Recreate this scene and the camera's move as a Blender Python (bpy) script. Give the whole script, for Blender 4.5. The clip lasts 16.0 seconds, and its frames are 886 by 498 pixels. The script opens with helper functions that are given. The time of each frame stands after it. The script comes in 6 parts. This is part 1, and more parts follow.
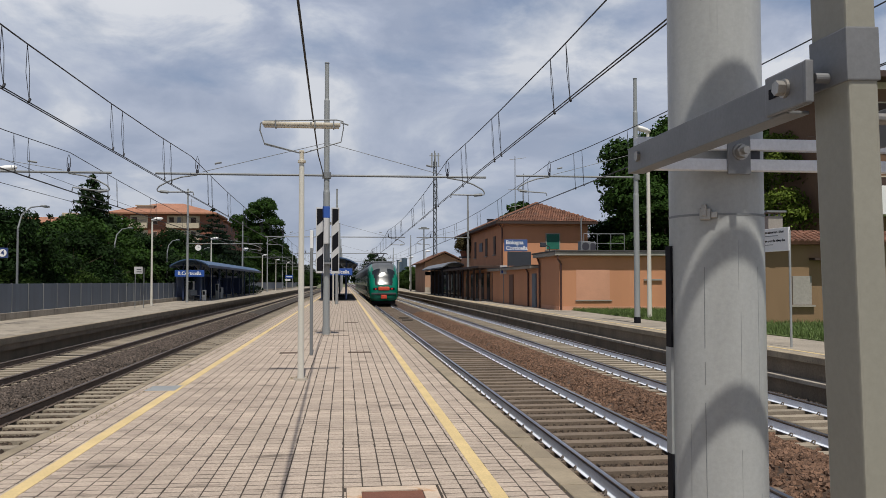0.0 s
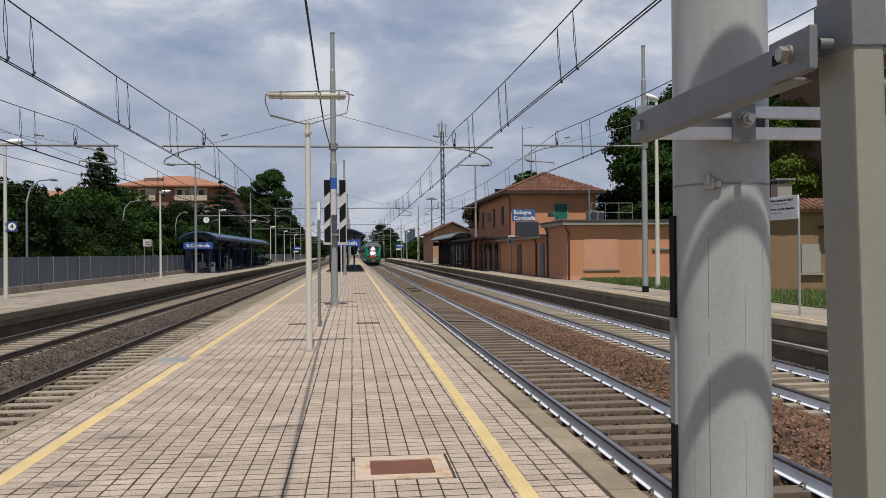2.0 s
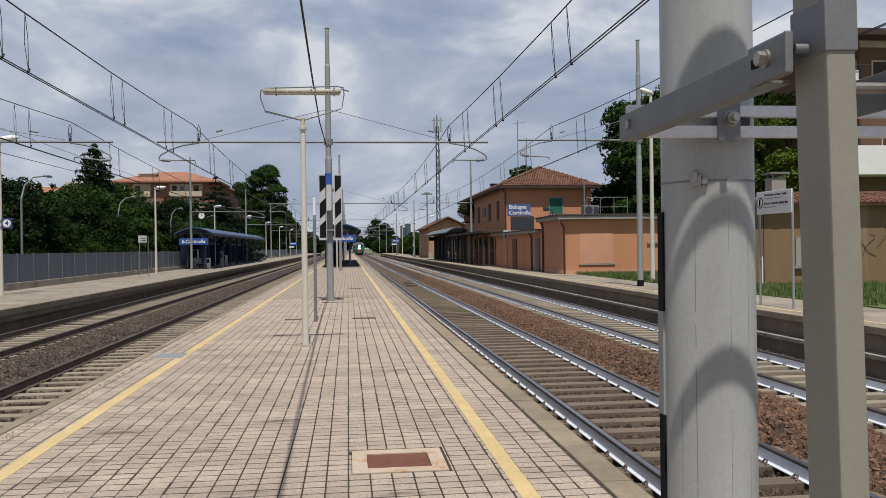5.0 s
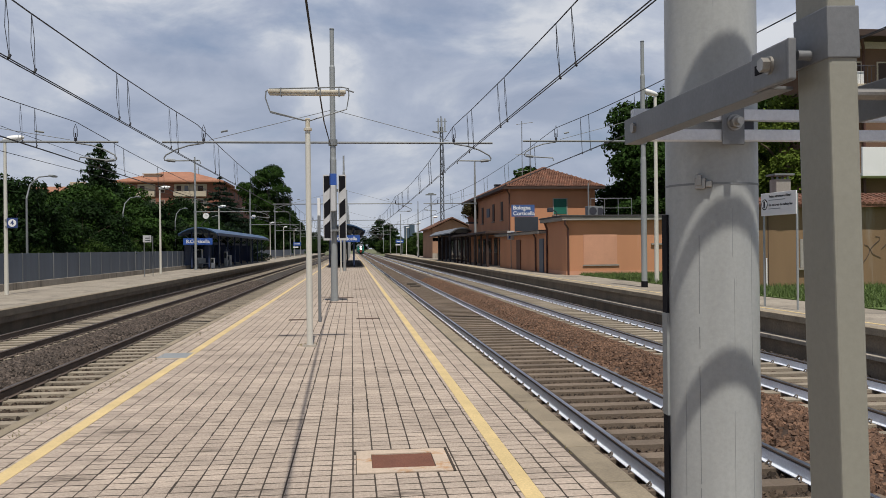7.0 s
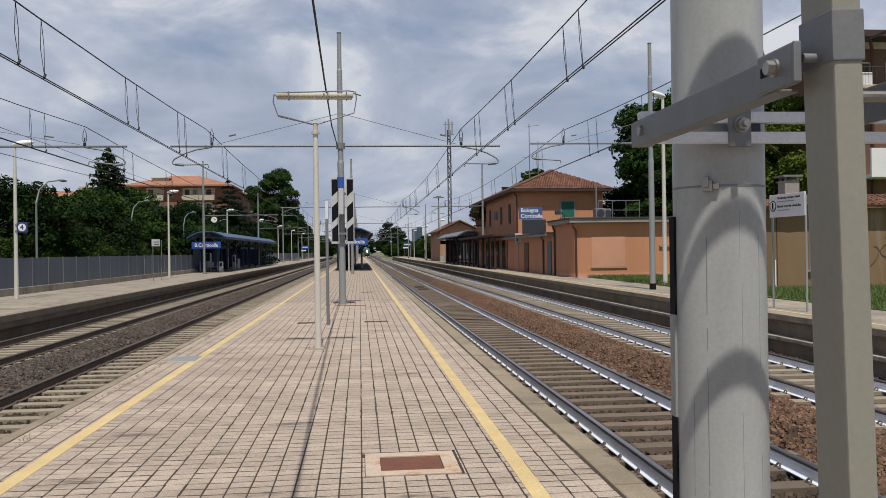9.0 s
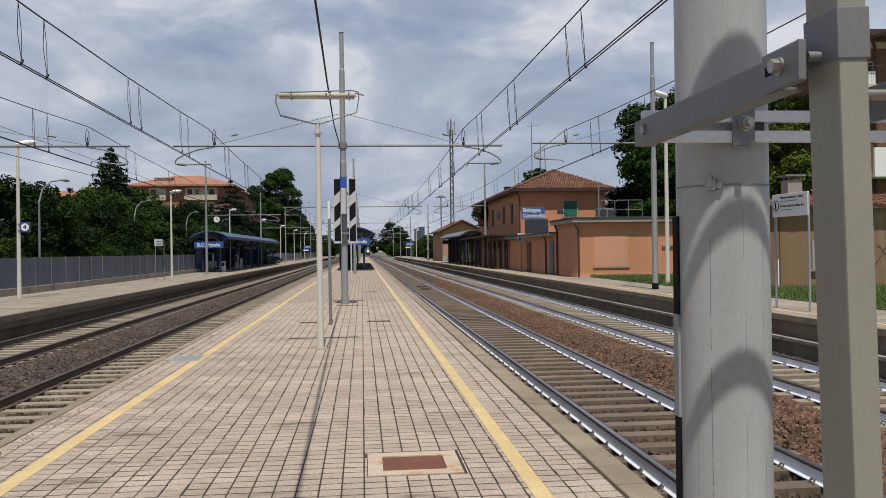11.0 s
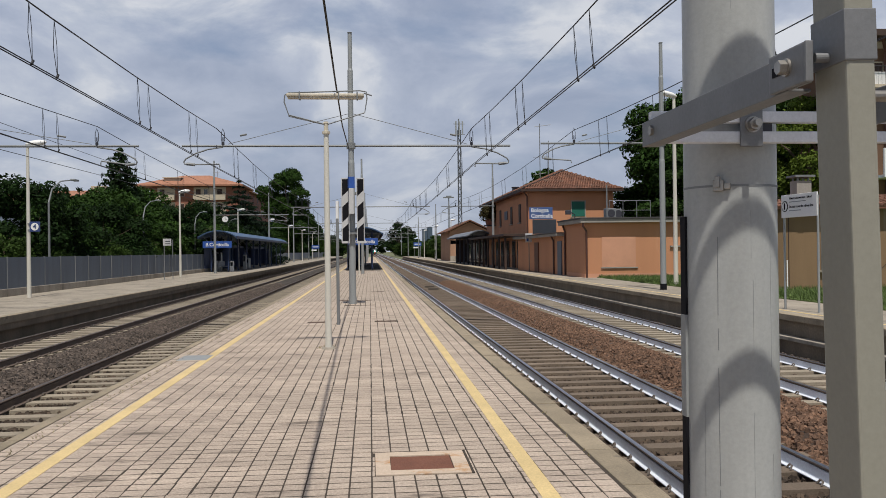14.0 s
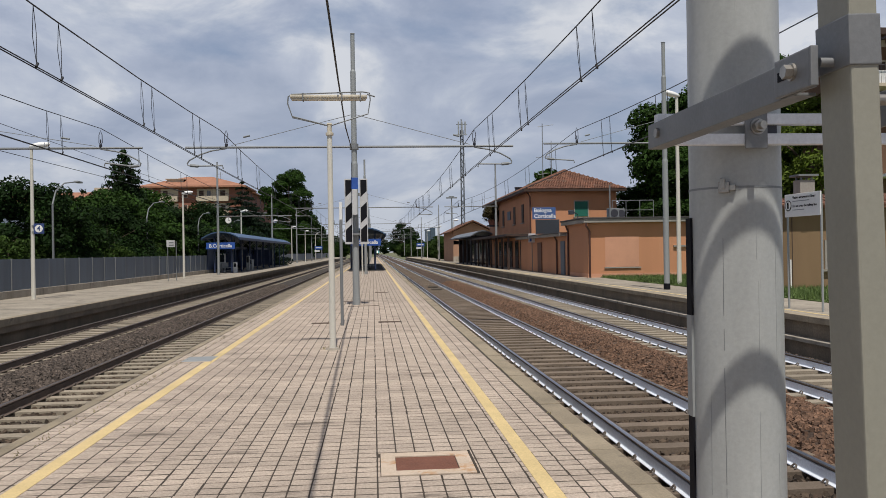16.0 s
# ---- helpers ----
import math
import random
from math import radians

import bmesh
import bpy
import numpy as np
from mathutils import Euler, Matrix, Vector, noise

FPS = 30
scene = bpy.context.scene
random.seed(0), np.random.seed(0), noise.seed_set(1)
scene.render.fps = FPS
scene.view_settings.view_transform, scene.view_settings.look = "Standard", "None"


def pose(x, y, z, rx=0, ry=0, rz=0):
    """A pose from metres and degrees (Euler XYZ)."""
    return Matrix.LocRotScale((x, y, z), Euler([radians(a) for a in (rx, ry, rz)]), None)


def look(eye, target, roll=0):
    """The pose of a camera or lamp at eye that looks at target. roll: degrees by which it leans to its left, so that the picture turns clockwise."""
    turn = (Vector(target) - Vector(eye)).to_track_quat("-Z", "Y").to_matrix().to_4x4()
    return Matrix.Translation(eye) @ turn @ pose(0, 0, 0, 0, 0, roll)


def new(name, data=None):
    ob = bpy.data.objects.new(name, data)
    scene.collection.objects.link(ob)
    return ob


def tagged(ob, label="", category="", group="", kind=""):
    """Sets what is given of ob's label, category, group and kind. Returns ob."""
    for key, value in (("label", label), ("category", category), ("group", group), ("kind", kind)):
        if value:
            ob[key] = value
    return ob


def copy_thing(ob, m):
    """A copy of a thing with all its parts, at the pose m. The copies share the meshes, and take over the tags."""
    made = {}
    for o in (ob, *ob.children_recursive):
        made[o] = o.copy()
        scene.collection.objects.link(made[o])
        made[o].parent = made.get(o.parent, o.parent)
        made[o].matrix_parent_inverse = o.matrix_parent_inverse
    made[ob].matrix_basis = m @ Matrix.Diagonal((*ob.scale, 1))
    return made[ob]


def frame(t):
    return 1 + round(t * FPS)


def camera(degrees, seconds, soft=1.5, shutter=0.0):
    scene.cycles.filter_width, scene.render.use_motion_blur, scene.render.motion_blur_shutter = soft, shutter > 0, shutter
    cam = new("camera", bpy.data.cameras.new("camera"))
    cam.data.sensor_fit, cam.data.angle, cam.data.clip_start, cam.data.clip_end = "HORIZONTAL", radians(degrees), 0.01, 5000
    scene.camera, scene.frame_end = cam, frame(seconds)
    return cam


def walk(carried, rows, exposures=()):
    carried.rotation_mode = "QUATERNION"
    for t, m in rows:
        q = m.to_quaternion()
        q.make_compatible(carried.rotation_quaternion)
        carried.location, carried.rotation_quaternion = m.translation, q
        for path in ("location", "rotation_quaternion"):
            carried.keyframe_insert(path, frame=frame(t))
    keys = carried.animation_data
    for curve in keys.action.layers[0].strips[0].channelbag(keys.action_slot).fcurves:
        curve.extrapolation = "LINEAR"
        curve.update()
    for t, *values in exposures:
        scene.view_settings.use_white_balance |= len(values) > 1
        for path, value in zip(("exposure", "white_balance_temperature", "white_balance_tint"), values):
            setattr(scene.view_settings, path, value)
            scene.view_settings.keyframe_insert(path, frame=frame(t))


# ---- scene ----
cam = camera(55.5, 16.0, soft=0.75)
PATH = [
    (0, (0.012, 0.095, 1.568), (0.245, 2.08, 1.646), -0.1),
    (0.5, (0.005, 0.078, 1.57), (0.224, 2.065, 1.632), -0.0),
    (1, (0.01, 0.08, 1.574), (0.223, 2.068, 1.618), -0.2),
    (1.5, (0.015, 0.1, 1.571), (0.225, 2.089, 1.596), -0.4),
    (2, (0.028, 0.106, 1.571), (0.242, 2.095, 1.579), -0.5),
    (2.5, (0.032, 0.097, 1.57), (0.248, 2.085, 1.568), -0.6),
    (3, (0.03, 0.083, 1.57), (0.248, 2.071, 1.565), -0.7),
    (3.5, (0.026, 0.069, 1.573), (0.246, 2.057, 1.566), -0.8),
    (4, (0.03, 0.06, 1.574), (0.253, 2.048, 1.57), -0.8),
    (6.5, (0.017, 0.044, 1.576), (0.237, 2.032, 1.571), -0.6),
    (7, (0.017, 0.034, 1.577), (0.232, 2.022, 1.574), -0.6),
    (7.5, (0.015, 0.033, 1.577), (0.223, 2.022, 1.578), -0.8),
    (8, (0.017, 0.03, 1.577), (0.218, 2.02, 1.579), -0.8),
    (8.5, (0.018, 0.028, 1.578), (0.216, 2.019, 1.579), -0.9),
    (9, (0.015, 0.023, 1.577), (0.212, 2.014, 1.581), -0.8),
    (11.5, (0.015, 0.029, 1.576), (0.203, 2.02, 1.579), -0.8),
    (12, (0.013, 0.027, 1.574), (0.194, 2.019, 1.576), -0.7),
    (12.5, (0.012, 0.023, 1.575), (0.19, 2.015, 1.575), -0.7),
    (13, (0.013, 0.023, 1.578), (0.19, 2.015, 1.582), -0.7),
    (13.5, (0.012, 0.019, 1.577), (0.186, 2.012, 1.581), -0.7),
    (14, (0.013, 0.018, 1.576), (0.186, 2.011, 1.58), -0.7),
    (14.5, (0.009, 0.005, 1.576), (0.18, 1.998, 1.58), -0.8),
    (15, (0.01, 0.005, 1.578), (0.179, 1.998, 1.584), -0.9),
    (15.5, (0.001, -0.003, 1.579), (0.168, 1.99, 1.584), -1.0),
    (16, (0.0, 0.0, 1.58), (0.166, 1.993, 1.585), -0.9),
]
walk(cam, [(t, look(eye, target, roll)) for t, eye, target, roll in PATH])

# ---- light ----
SUN_EL, SUN_AZ = radians(66), radians(1)
world = bpy.data.worlds.new("sky")
scene.world = world
world.use_nodes = True
wn, wl = world.node_tree.nodes, world.node_tree.links
wn.clear()


def wnode(kind, **kw):
    n = wn.new(kind)
    for k, v in kw.items():
        n.inputs[k].default_value = v
    return n


sky = wn.new("ShaderNodeTexSky")
sky.sky_type, sky.sun_disc = "NISHITA", False
sky.sun_elevation, sky.sun_rotation = SUN_EL, radians(179)
sky.air_density, sky.dust_density = 1.0, 2.0
wtc = wn.new("ShaderNodeTexCoord")
wsep = wn.new("ShaderNodeSeparateXYZ")
wl.new(wtc.outputs["Generated"], wsep.inputs[0])
# clouds lie on a flat layer: direction divided by height
wup = wn.new("ShaderNodeMath")
wup.operation = "MAXIMUM"
wup.inputs[1].default_value = 0.0
wl.new(wsep.outputs["Z"], wup.inputs[0])
wadd = wn.new("ShaderNodeMath")
wadd.operation = "ADD"
wadd.inputs[1].default_value = 0.3
wl.new(wup.outputs[0], wadd.inputs[0])
wdiv = []
for ax in ("X", "Y"):
    d = wn.new("ShaderNodeMath")
    d.operation = "DIVIDE"
    wl.new(wsep.outputs[ax], d.inputs[0])
    wl.new(wadd.outputs[0], d.inputs[1])
    wdiv.append(d)
wcomb = wn.new("ShaderNodeCombineXYZ")
wl.new(wdiv[0].outputs[0], wcomb.inputs[0])
wl.new(wdiv[1].outputs[0], wcomb.inputs[1])


def wnoise(scale, detail, rough, dist=0.0):
    n = wnode("ShaderNodeTexNoise", Scale=scale, Detail=detail, Roughness=rough, Distortion=dist)
    wl.new(wcomb.outputs[0], n.inputs["Vector"])
    return n


def wramp(src, stops):
    r = wn.new("ShaderNodeValToRGB")
    wl.new(src, r.inputs[0])
    e = r.color_ramp.elements
    e[0].position, e[0].color = stops[0][0], (*stops[0][1], 1)
    e[1].position, e[1].color = stops[-1][0], (*stops[-1][1], 1)
    for p, c in stops[1:-1]:
        x = e.new(p)
        x.color = (*c, 1)
    return r


def wmix(fac, a, b):
    m = wn.new("ShaderNodeMixRGB")
    for i, s in enumerate((fac, a, b)):
        if isinstance(s, (int, float)):
            m.inputs[i].default_value = s
        elif isinstance(s, tuple):
            m.inputs[i].default_value = (*s, 1)
        else:
            wl.new(s, m.inputs[i])
    return m.outputs[0]


wmap = wn.new("ShaderNodeMapping")
wmap.inputs["Scale"].default_value = (1.0, 1.0, 1.9)
wmap.inputs["Location"].default_value = (0.37, 0.0, 0.0)
wl.new(wtc.outputs["Generated"], wmap.inputs[0])


def puffs(scale, detail, rough, dist=0.0):
    n = wnode("ShaderNodeTexNoise", Scale=scale, Detail=detail, Roughness=rough, Distortion=dist)
    wl.new(wmap.outputs[0], n.inputs["Vector"])
    return n


cover = wramp(wnoise(1.3, 8, 0.55, 0.2).outputs[0], [(0.36, (0, 0, 0)), (0.47, (1, 1, 1))])
broad = wramp(wnoise(1.9, 6, 0.5, 0.1).outputs[0], [(0.38, (4.7, 5.6, 7.6)), (0.5, (6.6, 7.4, 9.3)), (0.62, (9.1, 9.7, 11.1))])
heaps = wramp(puffs(5.5, 10, 0.56, 0.35).outputs[0], [(0.36, (4.4, 5.3, 7.3)), (0.47, (6.5, 7.3, 9.2)), (0.53, (8.4, 9.1, 10.5)), (0.6, (12.2, 12.4, 12.8))])
shade_col = wmix(0.72, broad.outputs[0], heaps.outputs[0])
haze = wramp(wsep.outputs["Z"], [(0.0, (0.55, 0.55, 0.55)), (0.3, (0, 0, 0))])
blue = wmix(0.5, sky.outputs[0], (4.3, 5.9, 9.3))
col = wmix(cover.outputs[0], blue, shade_col)
col = wmix(haze.outputs[0], col, (6.0, 6.8, 8.3))
# dims the sky above the view to weaken the fill light on shaded faces
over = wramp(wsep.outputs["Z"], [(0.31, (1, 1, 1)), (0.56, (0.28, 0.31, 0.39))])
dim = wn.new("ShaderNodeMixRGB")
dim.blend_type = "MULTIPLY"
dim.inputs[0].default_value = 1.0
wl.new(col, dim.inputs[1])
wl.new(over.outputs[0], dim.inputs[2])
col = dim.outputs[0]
wbg = wn.new("ShaderNodeBackground")
wbg.inputs["Strength"].default_value = 0.093
wl.new(col, wbg.inputs["Color"])
wout = wn.new("ShaderNodeOutputWorld")
wl.new(wbg.outputs[0], wout.inputs["Surface"])

sun_data = bpy.data.lights.new("sun", "SUN")
sun_data.energy, sun_data.angle, sun_data.color = 6.1, radians(0.55), (1.0, 0.95, 0.87)
sun_dir = Vector((math.sin(SUN_AZ) * math.cos(SUN_EL), -math.cos(SUN_AZ) * math.cos(SUN_EL), math.sin(SUN_EL)))
sun = new("sun", sun_data)
sun.matrix_world = look(sun_dir * 100, (0, 0, 0))
scene.view_settings.exposure = -0.56


# ---- materials ----
def mat(name, col, rough=0.8, metal=0.0, var=0.18, big=0.7, grain=25.0, gvar=0.12, bump=0.0, island=0.0, rand=0.0,
        local=False, spots=None, streak=False, spec=0.5, hue=None, smear=False):
    """A surface with broad stains, fine grain and, where asked, piece-to-piece change, spots and relief."""
    m = bpy.data.materials.new(name)
    m.use_nodes = True
    n, l = m.node_tree.nodes, m.node_tree.links
    b = n["Principled BSDF"]
    b.inputs["Roughness"].default_value, b.inputs["Metallic"].default_value = rough, metal
    b.inputs["Specular IOR Level"].default_value = spec
    if local:
        co = n.new("ShaderNodeTexCoord").outputs["Object"]
    else:
        co = n.new("ShaderNodeNewGeometry").outputs["Position"]
    if streak or smear:
        mp = n.new("ShaderNodeMapping")
        mp.inputs["Scale"].default_value = (0.55, 1.9, 1) if smear else (1, 1, 0.12)
        l.new(co, mp.inputs[0])
        co_big = mp.outputs[0]
    else:
        co_big = co

    def noise_at(vec, s, d, r=0.55):
        t = n.new("ShaderNodeTexNoise")
        t.inputs["Scale"].default_value, t.inputs["Detail"].default_value, t.inputs["Roughness"].default_value = s, d, r
        l.new(vec, t.inputs["Vector"])
        return t.outputs[0]

    def scaled(src, lo, hi):
        r = n.new("ShaderNodeMapRange")
        r.inputs["From Min"].default_value, r.inputs["From Max"].default_value = 0.3, 0.7
        r.inputs["To Min"].default_value, r.inputs["To Max"].default_value = lo, hi
        l.new(src, r.inputs[0])
        return r.outputs[0]

    def times(a, c):
        x = n.new("ShaderNodeMath")
        x.operation = "MULTIPLY"
        l.new(a, x.inputs[0])
        l.new(c, x.inputs[1])
        return x.outputs[0]
    g = noise_at(co, grain, 5, 0.65)
    val = times(scaled(noise_at(co_big, big, 6, 0.62), 1 - var, 1 + var), scaled(g, 1 - gvar, 1 + gvar))
    if island or rand:
        src = n.new("ShaderNodeNewGeometry").outputs["Random Per Island"] if island else n.new("ShaderNodeObjectInfo").outputs["Random"]
        r = n.new("ShaderNodeMapRange")
        k = island or rand
        r.inputs["To Min"].default_value, r.inputs["To Max"].default_value = 1 - k, 1 + k
        l.new(src, r.inputs[0])
        val = times(val, r.outputs[0])
    hs = n.new("ShaderNodeHueSaturation")
    hs.inputs["Color"].default_value = (*col, 1)
    l.new(val, hs.inputs["Value"])
    out = hs.outputs[0]
    if hue:
        mx = n.new("ShaderNodeMixRGB")
        l.new(scaled(noise_at(co_big, hue[1], 4), 0, 1), mx.inputs[0])
        mx.inputs[1].default_value, mx.inputs[2].default_value = (*col, 1), (*hue[0], 1)
        l.new(mx.outputs[0], hs.inputs["Color"])
    if spots:
        colour, size, lo = spots
        r = n.new("ShaderNodeMapRange")
        r.inputs["From Min"].default_value, r.inputs["From Max"].default_value = lo, lo + 0.12
        l.new(noise_at(co_big, size, 6, 0.7), r.inputs[0])
        mx = n.new("ShaderNodeMixRGB")
        l.new(r.outputs[0], mx.inputs[0])
        l.new(out, mx.inputs[1])
        mx.inputs[2].default_value = (*colour, 1)
        out = mx.outputs[0]
    l.new(out, b.inputs["Base Color"])
    if bump:
        bp = n.new("ShaderNodeBump")
        bp.inputs["Strength"].default_value, bp.inputs["Distance"].default_value = bump, 0.02
        l.new(g, bp.inputs["Height"])
        l.new(bp.outputs[0], b.inputs["Normal"])
    return m


def glow(name, col, strength):
    m = bpy.data.materials.new(name)
    m.use_nodes = True
    b = m.node_tree.nodes["Principled BSDF"]
    b.inputs["Base Color"].default_value = (*col, 1)
    b.inputs["Emission Color"].default_value = (*col, 1)
    b.inputs["Emission Strength"].default_value = strength
    return m


def leafy(name, col, var, rough=0.65):
    """Foliage: colour changes leaf by leaf and clump by clump, and light passes through."""
    m = mat(name, col, rough, var=var, big=0.45, grain=3.0, gvar=0.25, island=0.5, local=False, spec=0.08)
    n, l = m.node_tree.nodes, m.node_tree.links
    b = n["Principled BSDF"]
    tr = n.new("ShaderNodeBsdfTranslucent")
    tr.inputs["Color"].default_value = (col[0] * 1.6, col[1] * 1.5, col[2] * 0.8, 1)
    mx = n.new("ShaderNodeMixShader")
    mx.inputs[0].default_value = 0.1
    l.new(b.outputs[0], mx.inputs[1])
    l.new(tr.outputs[0], mx.inputs[2])
    l.new(mx.outputs[0], n["Material Output"].inputs["Surface"])
    return m


M = {}
M["block"] = mat("paving_block", (0.412, 0.336, 0.272), 0.85, var=0.18, big=0.8, grain=45, gvar=0.3, bump=0.45, island=0.1, spots=((0.15, 0.12, 0.095), 2.1, 0.565), smear=True)
M["block_piece"] = mat("paving_block_piece", (0.412, 0.336, 0.272), 0.85, var=0.18, big=0.8, grain=45, gvar=0.3, bump=0.45, rand=0.1, spots=((0.15, 0.12, 0.095), 2.1, 0.565), smear=True)
M["joint"] = mat("joint_dirt", (0.05, 0.038, 0.028), 0.95, grain=80, bump=0.3)
M["coping"] = mat("coping_stone", (0.27, 0.222, 0.155), 0.85, var=0.25, big=1.5, grain=70, gvar=0.22, bump=0.3, rand=0.12, spots=((0.14, 0.115, 0.085), 3.0, 0.6))
M["concrete"] = mat("concrete", (0.32, 0.285, 0.235), 0.9, var=0.3, big=0.8, grain=30, gvar=0.2, bump=0.3, streak=True, spots=((0.12, 0.105, 0.085), 2.2, 0.56))
M["wall_dark"] = mat("platform_wall", (0.2, 0.16, 0.115), 0.92, var=0.3, big=0.9, grain=20, gvar=0.2, bump=0.3, streak=True)
M["asphalt"] = mat("platform_pavement", (0.295, 0.257, 0.205), 0.9, var=0.2, big=0.6, grain=30, gvar=0.25, bump=0.25, spots=((0.16, 0.14, 0.115), 0.8, 0.53))
M["dark_floor"] = mat("dark_floor", (0.09, 0.075, 0.06), 0.85, grain=40)
M["yellow"] = mat("yellow_paint", (0.6, 0.455, 0.22), 0.7, var=0.14, big=1.6, grain=60, gvar=0.15, spots=((0.42, 0.33, 0.2), 6.0, 0.68), bump=0.1)
M["sleeper"] = mat("sleeper_concrete", (0.29, 0.245, 0.185), 0.9, var=0.2, big=1.2, grain=40, gvar=0.2, bump=0.25, rand=0.15)
M["sleeper_far"] = mat("sleeper_concrete_far", (0.26, 0.22, 0.165), 0.9, var=0.2, big=1.2, grain=40, gvar=0.2, island=0.15)
M["sleeper_dark"] = mat("sleeper_concrete_oily", (0.17, 0.13, 0.095), 0.9, var=0.25, big=1.2, grain=40, gvar=0.2, bump=0.25, rand=0.15)
M["ballast_brown"] = mat("ballast_brown", (0.07, 0.044, 0.03), 0.95, var=0.25, big=0.6, grain=28, gvar=0.55, bump=1.0)
M["ballast_grey"] = mat("ballast_grey", (0.05, 0.041, 0.033), 0.95, var=0.25, big=0.6, grain=28, gvar=0.55, bump=1.0)
M["stone_brown"] = mat("stone_brown", (0.135, 0.076, 0.047), 0.9, var=0.2, grain=40, gvar=0.25, island=0.45, bump=0.3)
M["stone_grey"] = mat("stone_grey", (0.083, 0.064, 0.052), 0.9, var=0.2, grain=40, gvar=0.25, island=0.65, bump=0.3)
M["stone_dark"] = mat("stone_dark", (0.065, 0.045, 0.03), 0.9, var=0.2, grain=40, gvar=0.25, island=0.5, bump=0.3)
M["door_brown"] = mat("brown_door", (0.13, 0.055, 0.03), 0.7, grain=20)
M["rail_paint"] = mat("rail_paint", (0.74, 0.78, 0.85), 0.4, var=0.12, big=2, grain=40, gvar=0.1)
M["rail_rust"] = mat("rail_rust", (0.105, 0.077, 0.06), 0.75, var=0.2, big=2, grain=50, gvar=0.3)
M["rail_top"] = mat("rail_running_top", (0.5, 0.53, 0.58), 0.3, 1.0, grain=20, gvar=0.08)
M["rail_dull"] = mat("rail_dull_top", (0.12, 0.1, 0.09), 0.5, 0.6, grain=20, gvar=0.1)
M["clip"] = mat("rail_clip", (0.12, 0.1, 0.085), 0.5, grain=40)
M["galv"] = mat("galvanised_steel", (0.3, 0.315, 0.315), 0.55, 0.25, var=0.12, big=1.2, grain=30, gvar=0.08, streak=True)
M["galv_dark"] = mat("galvanised_steel_dull", (0.2, 0.21, 0.215), 0.6, 0.25, var=0.15, big=1.2, grain=30, gvar=0.08, streak=True)
M["pole_paint"] = mat("pole_grey_paint", (0.375, 0.385, 0.375), 0.4, var=0.12, big=9.0, grain=90, gvar=0.07, streak=True, bump=0.05, spots=((0.2, 0.2, 0.19), 42.0, 0.68))
M["post_paint"] = mat("post_beige_paint", (0.27, 0.262, 0.215), 0.5, var=0.06, big=5, grain=90, gvar=0.05, bump=0.03, spots=((0.3, 0.26, 0.2), 14.0, 0.74))
M["bracket"] = mat("bracket_zinc", (0.185, 0.19, 0.195), 0.5, 0.15, var=0.1, big=9, grain=120, gvar=0.08, bump=0.04)
M["zinc_pale"] = mat("zinc_pale", (0.72, 0.74, 0.77), 0.5, 0.0, var=0.1, big=9, grain=120, gvar=0.08)
M["bolt"] = mat("bolt_zinc", (0.36, 0.34, 0.31), 0.4, 0.8, var=0.15, big=30, grain=200, gvar=0.1)
M["lamp_white"] = mat("lamp_post_white", (0.62, 0.60, 0.53), 0.55, var=0.1, big=1.3, grain=40, gvar=0.06, streak=True)
M["lamp_rust"] = mat("fixture_cream", (0.55, 0.5, 0.4), 0.6, var=0.2, big=3, grain=30, gvar=0.15, spots=((0.28, 0.17, 0.09), 5.0, 0.6))
M["white"] = mat("white_enamel", (0.78, 0.78, 0.76), 0.45, var=0.05, grain=30, gvar=0.04)
M["board_white"] = mat("board_white", (0.5, 0.5, 0.5), 0.5, var=0.08, grain=30, gvar=0.05)
M["black"] = mat("black_paint", (0.008, 0.008, 0.011), 0.75, grain=30, spec=0.15)
M["wire"] = mat("wire_copper_dark", (0.035, 0.036, 0.04), 0.6, 0.3, grain=30)
M["cable"] = mat("black_cable", (0.012, 0.012, 0.012), 0.6, grain=30)
M["blue"] = mat("sign_blue", (0.025, 0.085, 0.34), 0.45, var=0.08, grain=20, gvar=0.05)
M["blue_roof"] = mat("blue_roof_metal", (0.055, 0.105, 0.2), 0.45, 0.1, var=0.15, big=0.8, grain=20)
M["sign_navy"] = mat("sign_navy", (0.03, 0.055, 0.17), 0.5, grain=20, gvar=0.05)
M["panel_dark"] = mat("panel_dark_grey", (0.035, 0.04, 0.05), 0.5, grain=20)
M["mast_dark"] = mat("mast_dull_steel", (0.09, 0.1, 0.11), 0.7, 0.2, grain=12)
M["blue_faded"] = mat("sign_blue_faded", (0.055, 0.11, 0.27), 0.4, var=0.08, grain=20, gvar=0.05)
M["canopy_roof"] = mat("canopy_roof_grey", (0.15, 0.165, 0.19), 0.6, var=0.2, big=0.6, grain=12, gvar=0.1)
M["blue_steel"] = mat("blue_steel", (0.02, 0.036, 0.09), 0.5, grain=20)
M["dark_steel"] = mat("dark_steel", (0.035, 0.035, 0.045), 0.5, grain=20)
M["fence"] = mat("fence_panel", (0.105, 0.13, 0.165), 0.6, var=0.22, big=0.8, grain=25, gvar=0.08, rand=0.08, streak=True)
M["rust"] = mat("rusty_plate", (0.155, 0.06, 0.035), 0.8, var=0.2, big=3, grain=60, gvar=0.25, bump=0.2)
M["rust_dark"] = mat("rusty_drain_lid", (0.1, 0.055, 0.035), 0.85, var=0.2, big=3, grain=60, gvar=0.25, bump=0.2)
